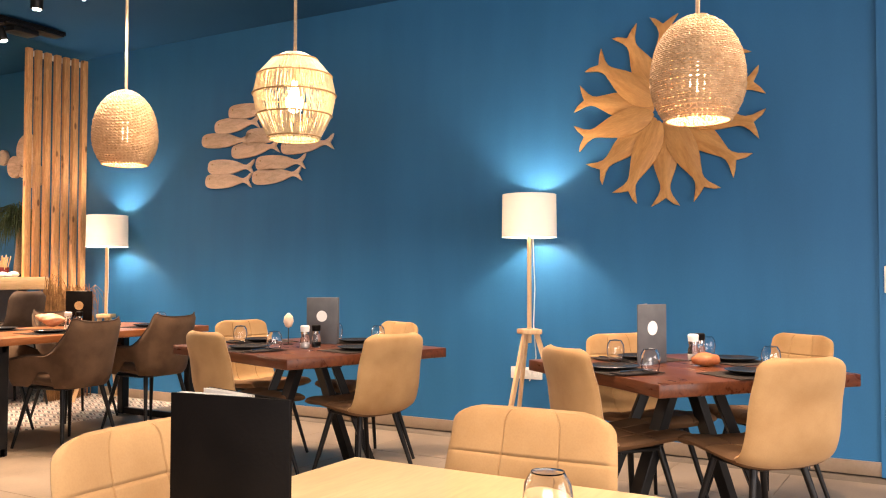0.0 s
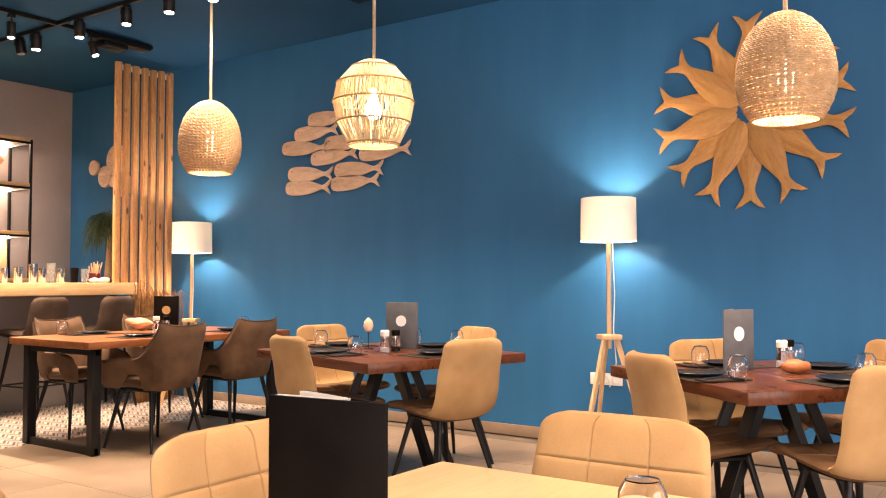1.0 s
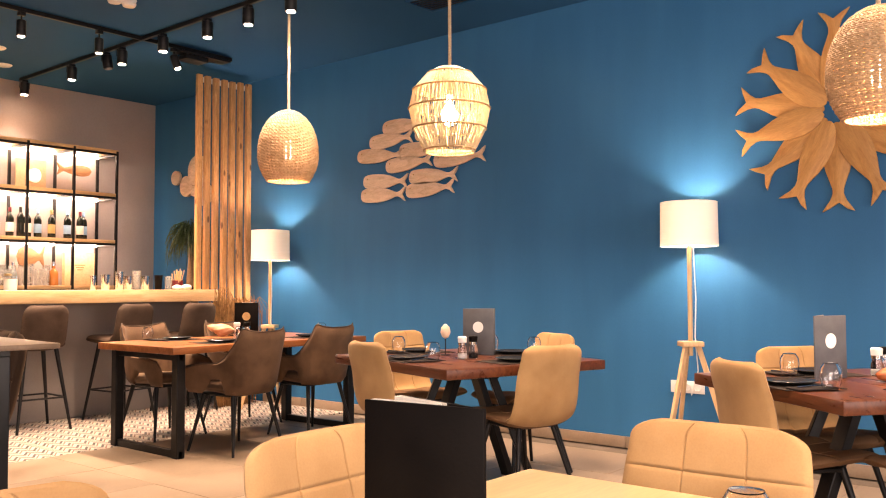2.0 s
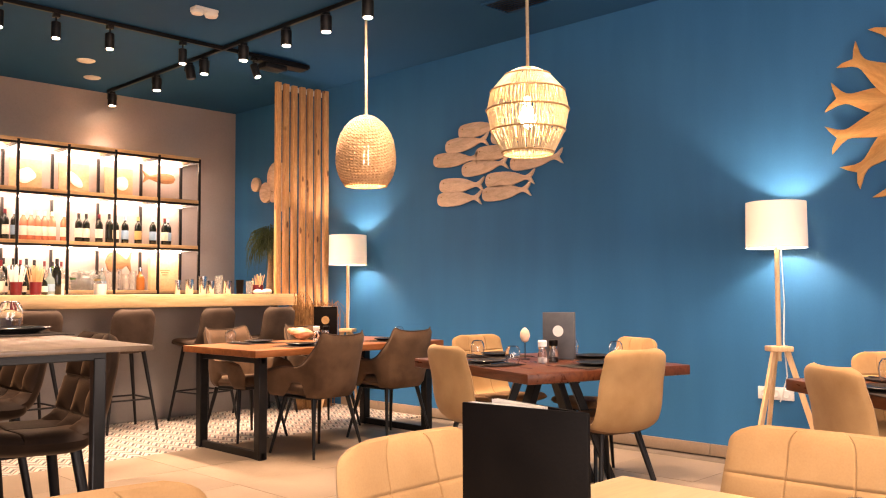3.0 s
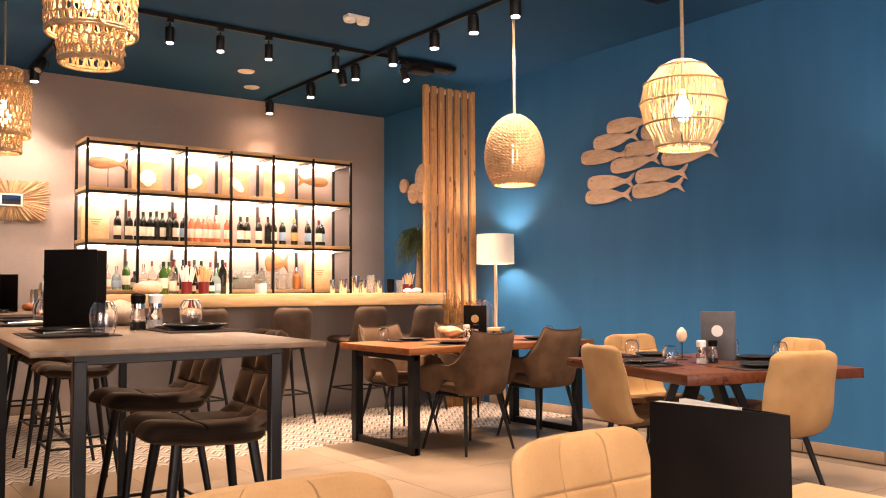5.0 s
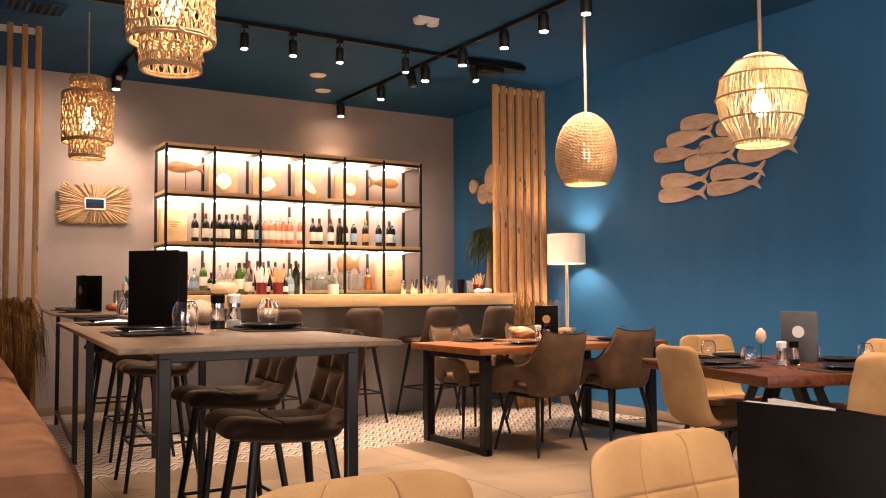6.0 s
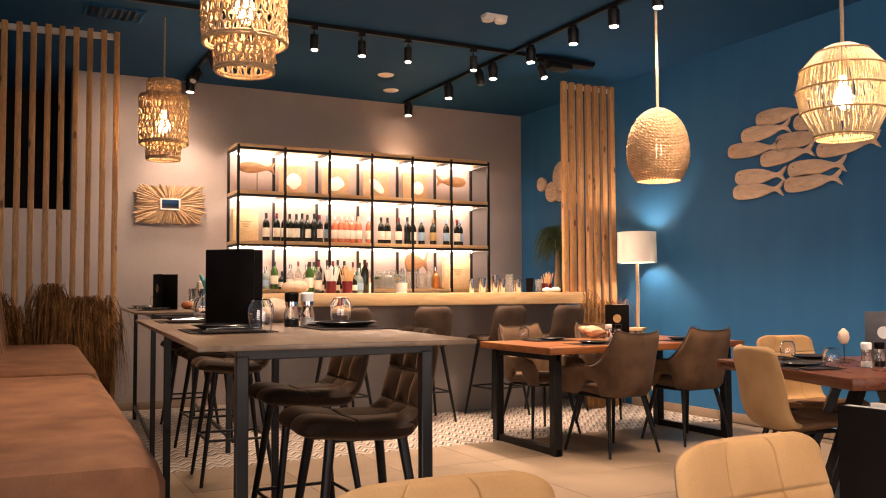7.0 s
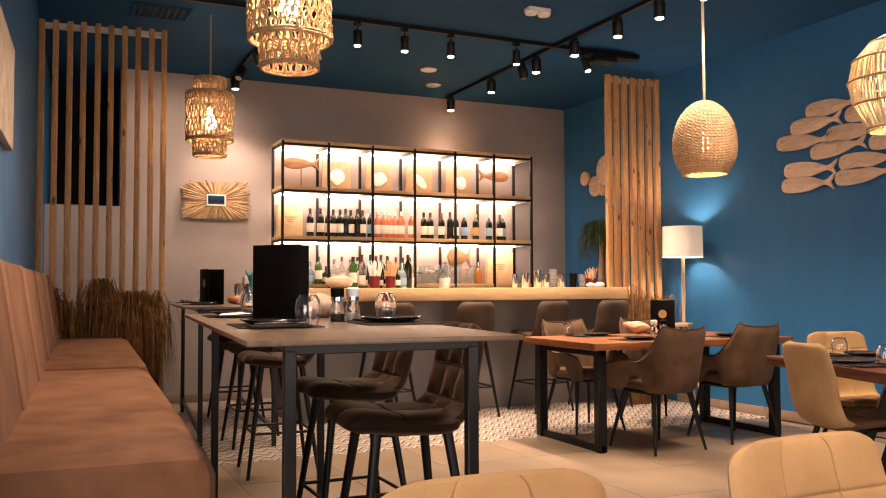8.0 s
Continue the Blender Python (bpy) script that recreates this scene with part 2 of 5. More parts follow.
def box(bm, c, s, bevel=0.0, m=None, seg=2):
    r = bmesh.ops.create_cube(bm, size=1.0)
    vs = r["verts"]
    bmesh.ops.scale(bm, vec=s, verts=vs)
    if bevel:
        es = list({e for v in vs for e in v.link_edges})
        out = bmesh.ops.bevel(bm, geom=es, offset=bevel, segments=seg, affect='EDGES', profile=0.5)
        vs = list({v for f in out["faces"] for v in f.verts} | {v for v in vs if v.is_valid})
    bmesh.ops.transform(bm, matrix=Matrix.Translation(c) @ (m or Matrix()), verts=vs)
    return vs


def boxed(c, s, bevel=0.0, m=None):
    bm = bmesh.new()
    box(bm, c, s, bevel, m)
    return bm


def tube(bm, pts, r, n=8, closed=False, cap=True):
    """A round bar along pts; r is one radius or one for each point."""
    pts = [Vector(p) for p in pts]
    rs = r if isinstance(r, (list, tuple)) else [r] * len(pts)
    rings = []
    k = len(pts)
    ref = None
    for i, p in enumerate(pts):
        a = pts[(i + 1) % k] if (closed or i < k - 1) else p
        b = pts[i - 1] if (closed or i > 0) else p
        d = (a - b).normalized()
        if ref is None:
            ref = Vector((0, 0, 1)) if abs(d.z) < 0.9 else Vector((1, 0, 0))
        x = d.cross(ref).normalized()
        y = d.cross(x).normalized()
        ref = x.cross(d) * -1 if abs(d.dot(ref)) > 0.99 else ref
        rings.append([bm.verts.new(p + (x * math.cos(2 * math.pi * j / n) + y * math.sin(2 * math.pi * j / n)) * rs[i]) for j in range(n)])
    for i in range(k if closed else k - 1):
        q, w = rings[i], rings[(i + 1) % k]
        for j in range(n):
            bm.faces.new((q[j], q[(j + 1) % n], w[(j + 1) % n], w[j]))
    if cap and not closed:
        bm.faces.new(rings[0])
        bm.faces.new(rings[-1][::-1])
    return bm


def tubed(pts, r, n=8, closed=False):
    return tube(bmesh.new(), pts, r, n, closed)


def lathe(profile, n=24, centre=(0, 0, 0)):
    """A turned body round z from (radius, height) pairs."""
    bm = bmesh.new()
    cx, cy, cz = centre
    rings = []
    for r, z in profile:
        if r < 1e-5:
            rings.append([bm.verts.new((cx, cy, cz + z))])
        else:
            rings.append([bm.verts.new((cx + r * math.cos(2 * math.pi * j / n), cy + r * math.sin(2 * math.pi * j / n), cz + z)) for j in range(n)])
    for q, w in zip(rings, rings[1:]):
        for j in range(n):
            a = [q[j % len(q)], q[(j + 1) % len(q)], w[(j + 1) % len(w)], w[j % len(w)]]
            a = [v for i, v in enumerate(a) if v not in a[:i]]
            if len(a) > 2:
                bm.faces.new(a)
    bmesh.ops.remove_doubles(bm, verts=bm.verts, dist=1e-6)
    bmesh.ops.recalc_face_normals(bm, faces=bm.faces)
    return bm


def prism(outline, depth, bevel=0.0):
    """A flat board of the given outline in x and z, depth thick along y (from 0 towards -y)."""
    bm = bmesh.new()
    f = bm.faces.new([bm.verts.new((x, 0, z)) for x, z in outline])
    out = bmesh.ops.extrude_face_region(bm, geom=[f])
    vs = [g for g in out["geom"] if isinstance(g, bmesh.types.BMVert)]
    bmesh.ops.translate(bm, vec=(0, -depth, 0), verts=vs)
    bmesh.ops.recalc_face_normals(bm, faces=bm.faces)
    if bevel:
        es = [e for e in bm.edges if len(e.link_faces) == 2 and e.calc_face_angle(0) > 1.0]
        bmesh.ops.bevel(bm, geom=es, offset=bevel, segments=2, affect='EDGES', profile=0.5)
    return bm


def pad(path, half, thick, seams_u=(), seams_s=(), cup=0.0, nu=44, ns=40, groove=0.42, power=5.0, puff=0.0):
    """A stuffed panel: path(s) gives (y, z) of its middle line for s in 0..1, half(s) its half width; seams press it in."""
    bm = bmesh.new()
    way = [Vector((0, *path(i / 40))) for i in range(41)]
    length = sum((b - a).length for a, b in zip(way, way[1:]))
    sheets = ([], [])
    steps_u = sorted({-1 + 2 * j / nu for j in range(nu + 1)} | {k + d for k in seams_u for d in (-.03, -.014, -.006, 0.0, .006, .014, .03)})
    steps_s = sorted({i / ns for i in range(ns + 1)} | {k + d for k in seams_s for d in (-.02, -.010, -.0045, 0.0, .0045, .010, .02)})
    nu, ns = len(steps_u) - 1, len(steps_s) - 1
    bars_u, bars_s = [-1.0, *seams_u, 1.0], [0.0, *seams_s, 1.0]
    for s in steps_s:
        y, z = path(s)
        y2, z2 = path(min(s + 0.01, 1))
        y1, z1 = path(max(s - 0.01, 0))
        d = Vector((0, y2 - y1, z2 - z1)).normalized()
        nrm = Vector((0, d.z, -d.y))
        rows = ([], [])
        for u in steps_u:
            edge = max(1 - abs(u) ** power, 0) ** 0.5 * max(1 - abs(2 * s - 1) ** (power + 2), 0) ** 0.5
            g = 1.0
            for k in seams_u:
                g -= groove * math.exp(-((u - k) / 0.0085) ** 2)
            for k in seams_s:
                g -= groove * math.exp(-((s - k) / 0.0065) ** 2)
            if puff:
                pu = min(abs(u - k) for k in bars_u) / 0.34
                ps = min(abs(s - k) for k in bars_s) / 0.17
                g += puff * (min(pu, 1) * (2 - min(pu, 1)) * min(ps, 1) * (2 - min(ps, 1)) - 0.5)
            rim = min(s, 1 - s) * length / 0.07
            narrow = 1 - (1 - min(rim, 1)) ** 2.2 * 0.07 / half(s)
            c = Vector((u * half(s) * narrow, y, z)) + nrm * (cup * u * u)
            rows[0].append(bm.verts.new(c + nrm * thick * 0.5 * edge * max(g, 0.2)))
            rows[1].append(bm.verts.new(c - nrm * thick * 0.5 * edge))
        sheets[0].append(rows[0])
        sheets[1].append(rows[1])
    for k, sh in enumerate(sheets):
        for i in range(ns):
            for j in range(nu):
                f = (sh[i][j], sh[i][j + 1], sh[i + 1][j + 1], sh[i + 1][j])
                bm.faces.new(f)
    bmesh.ops.remove_doubles(bm, verts=bm.verts, dist=0.0004)
    bmesh.ops.recalc_face_normals(bm, faces=bm.faces)
    return bm


def bend(pts):
    """A smooth way through (y, z) points for pad()."""
    k = len(pts) - 1

    def at(s):
        f = min(max(s, 0), 1) * k
        i = min(int(f), k - 1)
        t = f - i
        p0, p1, p2, p3 = pts[max(i - 1, 0)], pts[i], pts[i + 1], pts[min(i + 2, k)]
        return tuple(0.5 * (2 * b + (c - a) * t + (2 * a - 5 * b + 4 * c - d) * t * t + (3 * b - a - 3 * c + d) * t ** 3) for a, b, c, d in zip(p0, p1, p2, p3))
    return at




# ---- the large structure ----
def slab(name, c, s, material, label="", m=None):
    return tagged(part(name, boxed(c, s, 0, m), material, smooth=False), label, kind="structure")


X0, X1, Y0 = BAR_X, 4.0, -3.0
slab("floor", ((X0 + X1) / 2, 1.4, -0.06), (X1 - X0 + 0.6, 9.6, 0.1), M_GROUT, "grout bed under beige floor tiles")
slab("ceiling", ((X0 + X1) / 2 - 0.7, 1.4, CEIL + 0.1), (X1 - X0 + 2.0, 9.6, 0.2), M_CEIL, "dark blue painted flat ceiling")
slab("wall_north", ((X0 - 0.37) / 2, WALL_Y + 0.1, CEIL / 2), (-0.37 - X0, 0.2, CEIL), M_BLUE, "deep blue painted plaster wall")
slab("wall_north_pier", ((X1 - 0.37) / 2, WALL_Y + 0.07, CEIL / 2), (X1 + 0.37, 0.2, CEIL), M_BLUE, "deep blue painted wall pier")
slab("wall_west", (X0 - 0.1, (0.55 + 6.1) / 2, CEIL / 2), (0.2, 5.55, CEIL), M_GREY, "taupe grey painted wall behind the bar")
slab("wall_west_lower", (X0 - 0.1, 0.05, 1.0), (0.2, 1.0, 2.0), M_GREY, "taupe grey half wall below a dark opening")
# linings painted near-black to stand for the unlit depth of the opening
slab("recess_back", (X0 - 1.2, 0.0, CEIL / 2), (0.1, 2.4, CEIL), M_DARK, "near-black recess back with the opening's shade painted in")
slab("recess_far_side", (X0 - 0.7, -1.0, CEIL / 2), (0.96, 0.1, CEIL), M_DARK, "near-black recess side with the opening's shade painted in")
slab("recess_side", (X0 - 0.7, 0.62, CEIL / 2), (0.96, 0.1, CEIL), M_DARK, "near-black recess side with the opening's shade painted in")
LEFT, TALL = 2.3, 4.5
LEFT_M = pose(-2.35, -0.42, 0, 0, 0, 180 - LEFT)
slab("wall_south", (4.0, 0.1, CEIL / 2), (8.6, 0.2, CEIL), M_BLUE, "deep blue painted side wall", None).matrix_world = LEFT_M
slab("wall_south_return", (-2.1, -1.75, CEIL / 2), (0.2, 2.3, CEIL), M_BLUE, "deep blue painted return wall")
# rear and right walls with window openings
for nm, c, s in (("wall_rear_low", (0.95, -3.1, 0.2), (6.1, 0.2, 0.4)), ("wall_rear_high", (0.95, -3.1, 3.1), (6.1, 0.2, 0.6)),
                 ("wall_rear_left", (-1.55, -3.1, 1.6), (1.1, 0.2, 2.0)), ("wall_rear_right", (3.65, -3.1, 1.6), (0.7, 0.2, 2.0)),
                 ("wall_east_low", (4.1, 1.4, 0.2), (0.2, 8.8, 0.4)), ("wall_east_high", (4.1, 1.4, 3.1), (0.2, 8.8, 0.6)),
                 ("wall_east_left", (4.1, -1.35, 1.6), (0.2, 3.3, 2.0)), ("wall_east_right", (4.1, 4.95, 1.6), (0.2, 1.7, 2.0))):
    slab(nm, c, s, M_GREY, "grey plastered outer wall")


# ---- seats and tables ----
def leg(bm, top, foot, r0, r1, n=10):
    return tube(bm, [top, foot], [r0, r1], n)


def dining_chair(label, group):
    ch = thing("dining_chair", label, "chair", group=group)
    seat = bend([(0.24, 0.455), (0.20, 0.475), (0.05, 0.462), (-0.12, 0.448), (-0.20, 0.455)])
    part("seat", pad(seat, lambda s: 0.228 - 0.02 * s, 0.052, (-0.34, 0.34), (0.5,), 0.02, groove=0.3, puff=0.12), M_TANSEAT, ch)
    back = bend([(-0.115, 0.44), (-0.20, 0.47), (-0.245, 0.56), (-0.268, 0.70), (-0.295, 0.80), (-0.305, 0.875)])
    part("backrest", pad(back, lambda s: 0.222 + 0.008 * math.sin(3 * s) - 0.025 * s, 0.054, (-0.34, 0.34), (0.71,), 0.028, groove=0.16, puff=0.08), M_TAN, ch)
    part("seat_frame", boxed((0, 0.0, 0.426), (0.26, 0.28, 0.016), 0.005), M_BLACK, ch)
    for sx in (-1, 1):
        for sy in (-1, 1):
            part("leg", leg(bmesh.new(), (sx * 0.115, sy * 0.13, 0.435), (sx * 0.215, sy * 0.225 - 0.01, 0), 0.016, 0.010), M_BLACK, ch)
    return ch


def arm_chair(label, group):
    ch = thing("armchair", label, "armchair", group=group)
    seat = bend([(0.25, 0.44), (0.22, 0.47), (0.05, 0.465), (-0.14, 0.455), (-0.21, 0.455)])
    part("seat", pad(seat, lambda s: 0.205, 0.085, (), (), 0.0, groove=0.2), M_BROWN, ch)
    # a shell that runs round from arm to arm, with raised corners
    bm = bmesh.new()
    n, k = 72, 12
    inner, outer, rim = [], [], []
    for i in range(n + 1):
        th = -1 + 2 * i / n
        a = abs(th)
        ang = th * 1.72
        px = 0.232 * math.copysign(abs(math.sin(ang)) ** 0.6, ang)
        py = -0.235 * (math.cos(ang) if math.cos(ang) > 0 else 0) ** 0.55
        if a > 0.91:
            py = 0.0
        py += max(a - 0.55, 0) * 0.62
        back = max(0.0, min(1.0, (0.70 - a) / 0.24))
        back = back * back * (3 - 2 * back)
        top = 0.645 + 0.235 * back + 0.014 * math.exp(-((a - 0.42) / 0.10) ** 2) - 0.012 * math.exp(-(a / 0.22) ** 2)
        top -= 0.10 * max(0.0, (a - 0.80) / 0.20) ** 2
        low = 0.42 + 0.105 * max(0.0, 1 - ((a - 0.74) / 0.095) ** 4) ** 0.5 if abs(a - 0.74) < 0.095 else 0.42
        rim.append(Vector((px * 1.07, py * 1.16 - 0.05 * back, top + 0.001)))
        ri, ro = [], []
        for j in range(k + 1):
            s = j / k
            z = low + (top - low) * s
            lean = 1 + 0.16 * s
            edge = max(1 - abs(2 * s - 1) ** 8, 0) ** 0.5 * (1 - max(0, (a - 0.9) / 0.1) ** 2) ** 0.5 if a < 1 else 0
            c = Vector((px * (0.90 + 0.17 * s), py * lean - 0.05 * s * back, z))
            nv = Vector((px, py * 1.2 + 0.0001, 0)).normalized()
            ri.append(bm.verts.new(c - nv * 0.024 * edge))
            ro.append(bm.verts.new(c + nv * 0.024 * edge))
        inner.append(ri)
        outer.append(ro)
    for q, flip in ((inner, True), (outer, False)):
        for i in range(n):
            for j in range(k):
                f = (q[i][j], q[i + 1][j], q[i + 1][j + 1], q[i][j + 1])
                bm.faces.new(f[::-1] if flip else f)
    bmesh.ops.remove_doubles(bm, verts=bm.verts, dist=0.0006)
    bmesh.ops.recalc_face_normals(bm, faces=bm.faces)
    shell = part("backrest", bm, M_BROWN, ch)
    part("piping", tubed(rim[3:-3], 0.0055, 6), M_STOOL, shell, "dark stitched edge piping")
    part("seat_frame", boxed((0, 0.02, 0.412), (0.34, 0.32, 0.02), 0.006), M_BLACK, ch)
    for sx in (-1, 1):
        for sy in (-1, 1):
            part("leg", leg(bmesh.new(), (sx * 0.17, sy * 0.15, 0.41), (sx * 0.245, sy * 0.235, 0), 0.018, 0.010), M_BLACK, ch)
    return ch


def bar_stool(label, group, fabric, quilted):
    ch = thing("bar_stool", label, "bar stool", group=group)
    seat = bend([(0.205, 0.695), (0.18, 0.718), (0.05, 0.706), (-0.10, 0.70), (-0.17, 0.715)])
    part("seat", pad(seat, lambda s: 0.205, 0.08, (0.0,) if quilted else (), (0.5,) if quilted else (), 0.015, puff=0.15 if quilted else 0), fabric, ch)
    back = bend([(-0.09, 0.69), (-0.165, 0.72), (-0.205, 0.79), (-0.232, 0.90), (-0.26, 1.04)])
    part("backrest", pad(back, lambda s: 0.20 - 0.012 * s, 0.075, (-0.34, 0.34) if quilted else (), (0.42, 0.72) if quilted else (), 0.03, groove=0.5, puff=0.55 if quilted else 0), fabric, ch)
    part("seat_frame", boxed((0, 0, 0.676), (0.24, 0.24, 0.016), 0.005), M_BLACK, ch)
    q = [(sx, sy) for sx, sy in ((-1, -1), (1, -1), (1, 1), (-1, 1))]
    for sx, sy in q:
        part("leg", leg(bmesh.new(), (sx * 0.125, sy * 0.125, 0.69), (sx * 0.22, sy * 0.22, 0), 0.019, 0.011), M_BLACK, ch)
    f = 0.13 + 0.09 * (0.67 - 0.27) / 0.67
    for (ax, ay), (bx, by) in zip(q, q[1:] + q[:1]):
        part("footrest", tubed([(ax * f, ay * f, 0.27), (bx * f, by * f, 0.27)], 0.008, 8), M_BLACK, ch)
    return ch


def board(w, d, t, z, wave=0.0, bevel=0.006, seed=1):
    """A table board; wave makes the long edges wander like a live edge."""
    rnd = random.Random(seed)
    ph = [rnd.uniform(0, 6) for _ in range(6)]
    n = 16
    top = []
    for i in range(n + 1):
        x = -w / 2 + w * i / n
        top.append((x, -d / 2 + wave * (math.sin(3.1 * x + ph[0]) + 0.5 * math.sin(8 * x + ph[1]))))
    for i in range(n, -1, -1):
        x = -w / 2 + w * i / n
        top.append((x, d / 2 + wave * (math.sin(2.7 * x + ph[2]) + 0.5 * math.sin(9 * x + ph[3]))))
    bm = bmesh.new()
    f = bm.faces.new([bm.verts.new((x, y, z - t)) for x, y in top])
    out = bmesh.ops.extrude_face_region(bm, geom=[f])
    bmesh.ops.translate(bm, vec=(0, 0, t), verts=[g for g in out["geom"] if isinstance(g, bmesh.types.BMVert)])
    bmesh.ops.recalc_face_normals(bm, faces=bm.faces)
    es = [e for e in bm.edges if len(e.link_faces) == 2 and e.calc_face_angle(0) > 0.8]
    bmesh.ops.bevel(bm, geom=es, offset=bevel, segments=2, affect='EDGES', profile=0.5)
    return bm


def beam(bm, a, b, w, d):
    """A square bar from a to b."""
    a, b = Vector(a), Vector(b)
    q = (b - a).to_track_quat('Z', 'X').to_matrix().to_4x4()
    vs = bmesh.ops.create_cube(bm, size=1.0)["verts"]
    bmesh.ops.scale(bm, vec=(w, d, (b - a).length), verts=vs)
    es = list({e for v in vs for e in v.link_edges})
    out = bmesh.ops.bevel(bm, geom=es, offset=min(w, d) * 0.08, segments=1, affect='EDGES')
    vs = list({v for f in out["faces"] for v in f.verts})
    bmesh.ops.transform(bm, matrix=Matrix.Translation((a + b) / 2) @ q, verts=vs)
    return bm


def spider_table(m, w, d, seed):
    t = thing("dining_table", "reddish dark walnut table with black splayed steel legs", "table", m, "walnut tables")
    part("tabletop", board(w, d, 0.055, 0.765, 0.008, 0.006, seed), M_WALNUT, t)
    part("mounting_plate", boxed((0, 0, 0.703), (0.5, 0.5, 0.012), 0.003), M_BLACK, t)
    turn = Matrix.Rotation(radians(76), 3, 'Z')
    for sy in (-1, 1):
        for sx in (-1, 1):
            top, foot = turn @ Vector((sx * 0.10, sy * 0.13, 0.70)), turn @ Vector((sx * 0.36, sy * 0.20, 0.0))
            part("leg", beam(bmesh.new(), top, foot, 0.045, 0.080), M_BLACK, t)
        part("head_bar", beam(bmesh.new(), turn @ Vector((-0.16, sy * 0.13, 0.685)), turn @ Vector((0.16, sy * 0.13, 0.685)), 0.08, 0.02), M_BLACK, t)
    return t


B_C, B_R = (-3.32, 4.09), -17
C_C, C_R = (-1.10, 4.10), -37.8
spider_table(pose(*B_C, 0, 0, 0, B_R), 1.25, 1.10, 3)
spider_table(pose(*C_C, 0, 0, 0, C_R), 1.10, 1.04, 8)

TAN_LABEL = "tan suede dining chair with stitched panels and black legs"
chair = dining_chair(TAN_LABEL, "tan dining chairs")


spots = [pose(x, y, 0, 0, 0, a - 90) for x, y, a in (
    (-3.51, 3.78, 75), (-2.85, 3.99, 163), (-4.01, 4.46, -15), (-3.31, 4.66, 250), (-1.295, 3.79, 52), (-0.70, 3.77, 137), (-1.34, 4.39, -36), (-0.85, 4.78, 236),
    (-1.19, 1.255, 2), (-1.14, 0.52, -2), (-0.84, 1.59, -88))]
chair.matrix_world = spots[0]
for m in spots[1:]:
    copy_thing(chair, m)

# long table with loop legs
A = thing("dining_table", "orange brown wooden table on black steel loop legs", "table", pose(-5.79, 4.30, 0))
part("tabletop", board(1.0, 1.86, 0.05, 0.775, 0.0, 0.005, 5), M_OAK_A, A)
for sy in (-1, 1):
    bm = bmesh.new()
    y = sy * 0.82
    for a, b in (((-0.40, y, 0.725), (-0.40, y, 0)), ((0.40, y, 0.725), (0.40, y, 0)), ((-0.435, y, 0.018), (0.435, y, 0.018)), ((-0.435, y, 0.71), (0.435, y, 0.71))):
        beam(bm, a, b, *((0.07, 0.07) if a[0] == b[0] else (0.07, 0.035)))
    part("leg_loop", bm, M_BLACK, A)

arm = arm_chair("brown suede armchair with raised corners and thin black legs", "brown armchairs")
arm_spots = [pose(-5.36, 3.95, 0, 0, 0, 96), pose(-5.46, 4.76, 0, 0, 0, 92), pose(-6.32, 3.95, 0, 0, 0, -86), pose(-6.34, 4.75, 0, 0, 0, -92)]
arm.matrix_world = arm_spots[0]
for m in arm_spots[1:]:
    copy_thing(arm, m)

# pale table in the foreground
N = thing("dining_table", "pale oak laminate table with black legs", "table", pose(-0.82, 0.86, 0))
part("tabletop", boxed((0, 0, 0.735), (0.86, 1.72, 0.03), 0.004), M_PALE, N)
for sx in (-1, 1):
    for sy in (-1, 1):
        part("leg", beam(bmesh.new(), (sx * 0.36, sy * 0.78, 0.72), (sx * 0.36, sy * 0.78, 0), 0.05, 0.05), M_BLACK, N)


# tall tables and their stools
def tall_table(m, length, depth):
    t = thing("tall_table", "tall narrow table with greyish wood top on a black steel frame", "table", m, "tall tables")
    part("tabletop", boxed((length / 2, depth / 2, 1.033), (length, depth, 0.014), 0.002), M_GREYWOOD, t)
    xs, ys = (0.16, length - 0.2), (0.14, depth - 0.075)
    for x in xs:
        for y in ys:
            part("leg", beam(bmesh.new(), (x, y, 1.0), (x, y, 0), 0.034, 0.034), M_STEEL, t)
        part("end_rail", beam(bmesh.new(), (x, ys[0] - 0.0175, 1.003), (x, ys[1] + 0.0175, 1.008), 0.029, 0.029), M_STEEL, t)
    for y in ys:
        part("side_rail", beam(bmesh.new(), (xs[0], y, 1.010), (xs[1], y, 1.010), 0.028, 0.028), M_STEEL, t)
        part("foot_rail", beam(bmesh.new(), (xs[0], y, 0.12), (xs[1], y, 0.12), 0.025, 0.025), M_STEEL, t)
    return t


HT1 = pose(-2.34, 0.34, 0, 0, 0, 180 - TALL) @ Matrix.Diagonal((1, -1, 1, 1))
HT2 = pose(-6.50, 0.76, 0, 0, 0, 180 - TALL) @ Matrix.Diagonal((1, -1, 1, 1))


def on(base, x, y, z=0.0, a=0.0):
    """A pose on a tall table's own axes: x along it, y across it away from the bench."""
    p = base @ Vector((x, y, z))
    return pose(p.x, p.y, p.z, 0, 0, a + 180 - TALL)


def tall_table_at(base, length, depth):
    o = base @ Vector((length, 0, 0))
    return tall_table(pose(o.x, o.y, 0, 0, 0, -TALL), length, depth)


tall_table_at(HT1, 2.45, 0.745)
tall_table_at(HT2, 2.45, 0.745)

stool = bar_stool("dark brown velvet tufted bar stool with black legs", "tufted stools", M_DKBROWN, True)
stool_spots = [pose(x, y, 0, 0, 0, a) for x, y, a in ((-3.07, 1.035, 176), (-3.98, 1.16, 180), (-5.77, 1.26, 176), (-6.84, 1.36, 180), (-8.1, 1.45, 176))]
stool.matrix_world = stool_spots[0]
for m in stool_spots[1:]:
    copy_thing(stool, m)

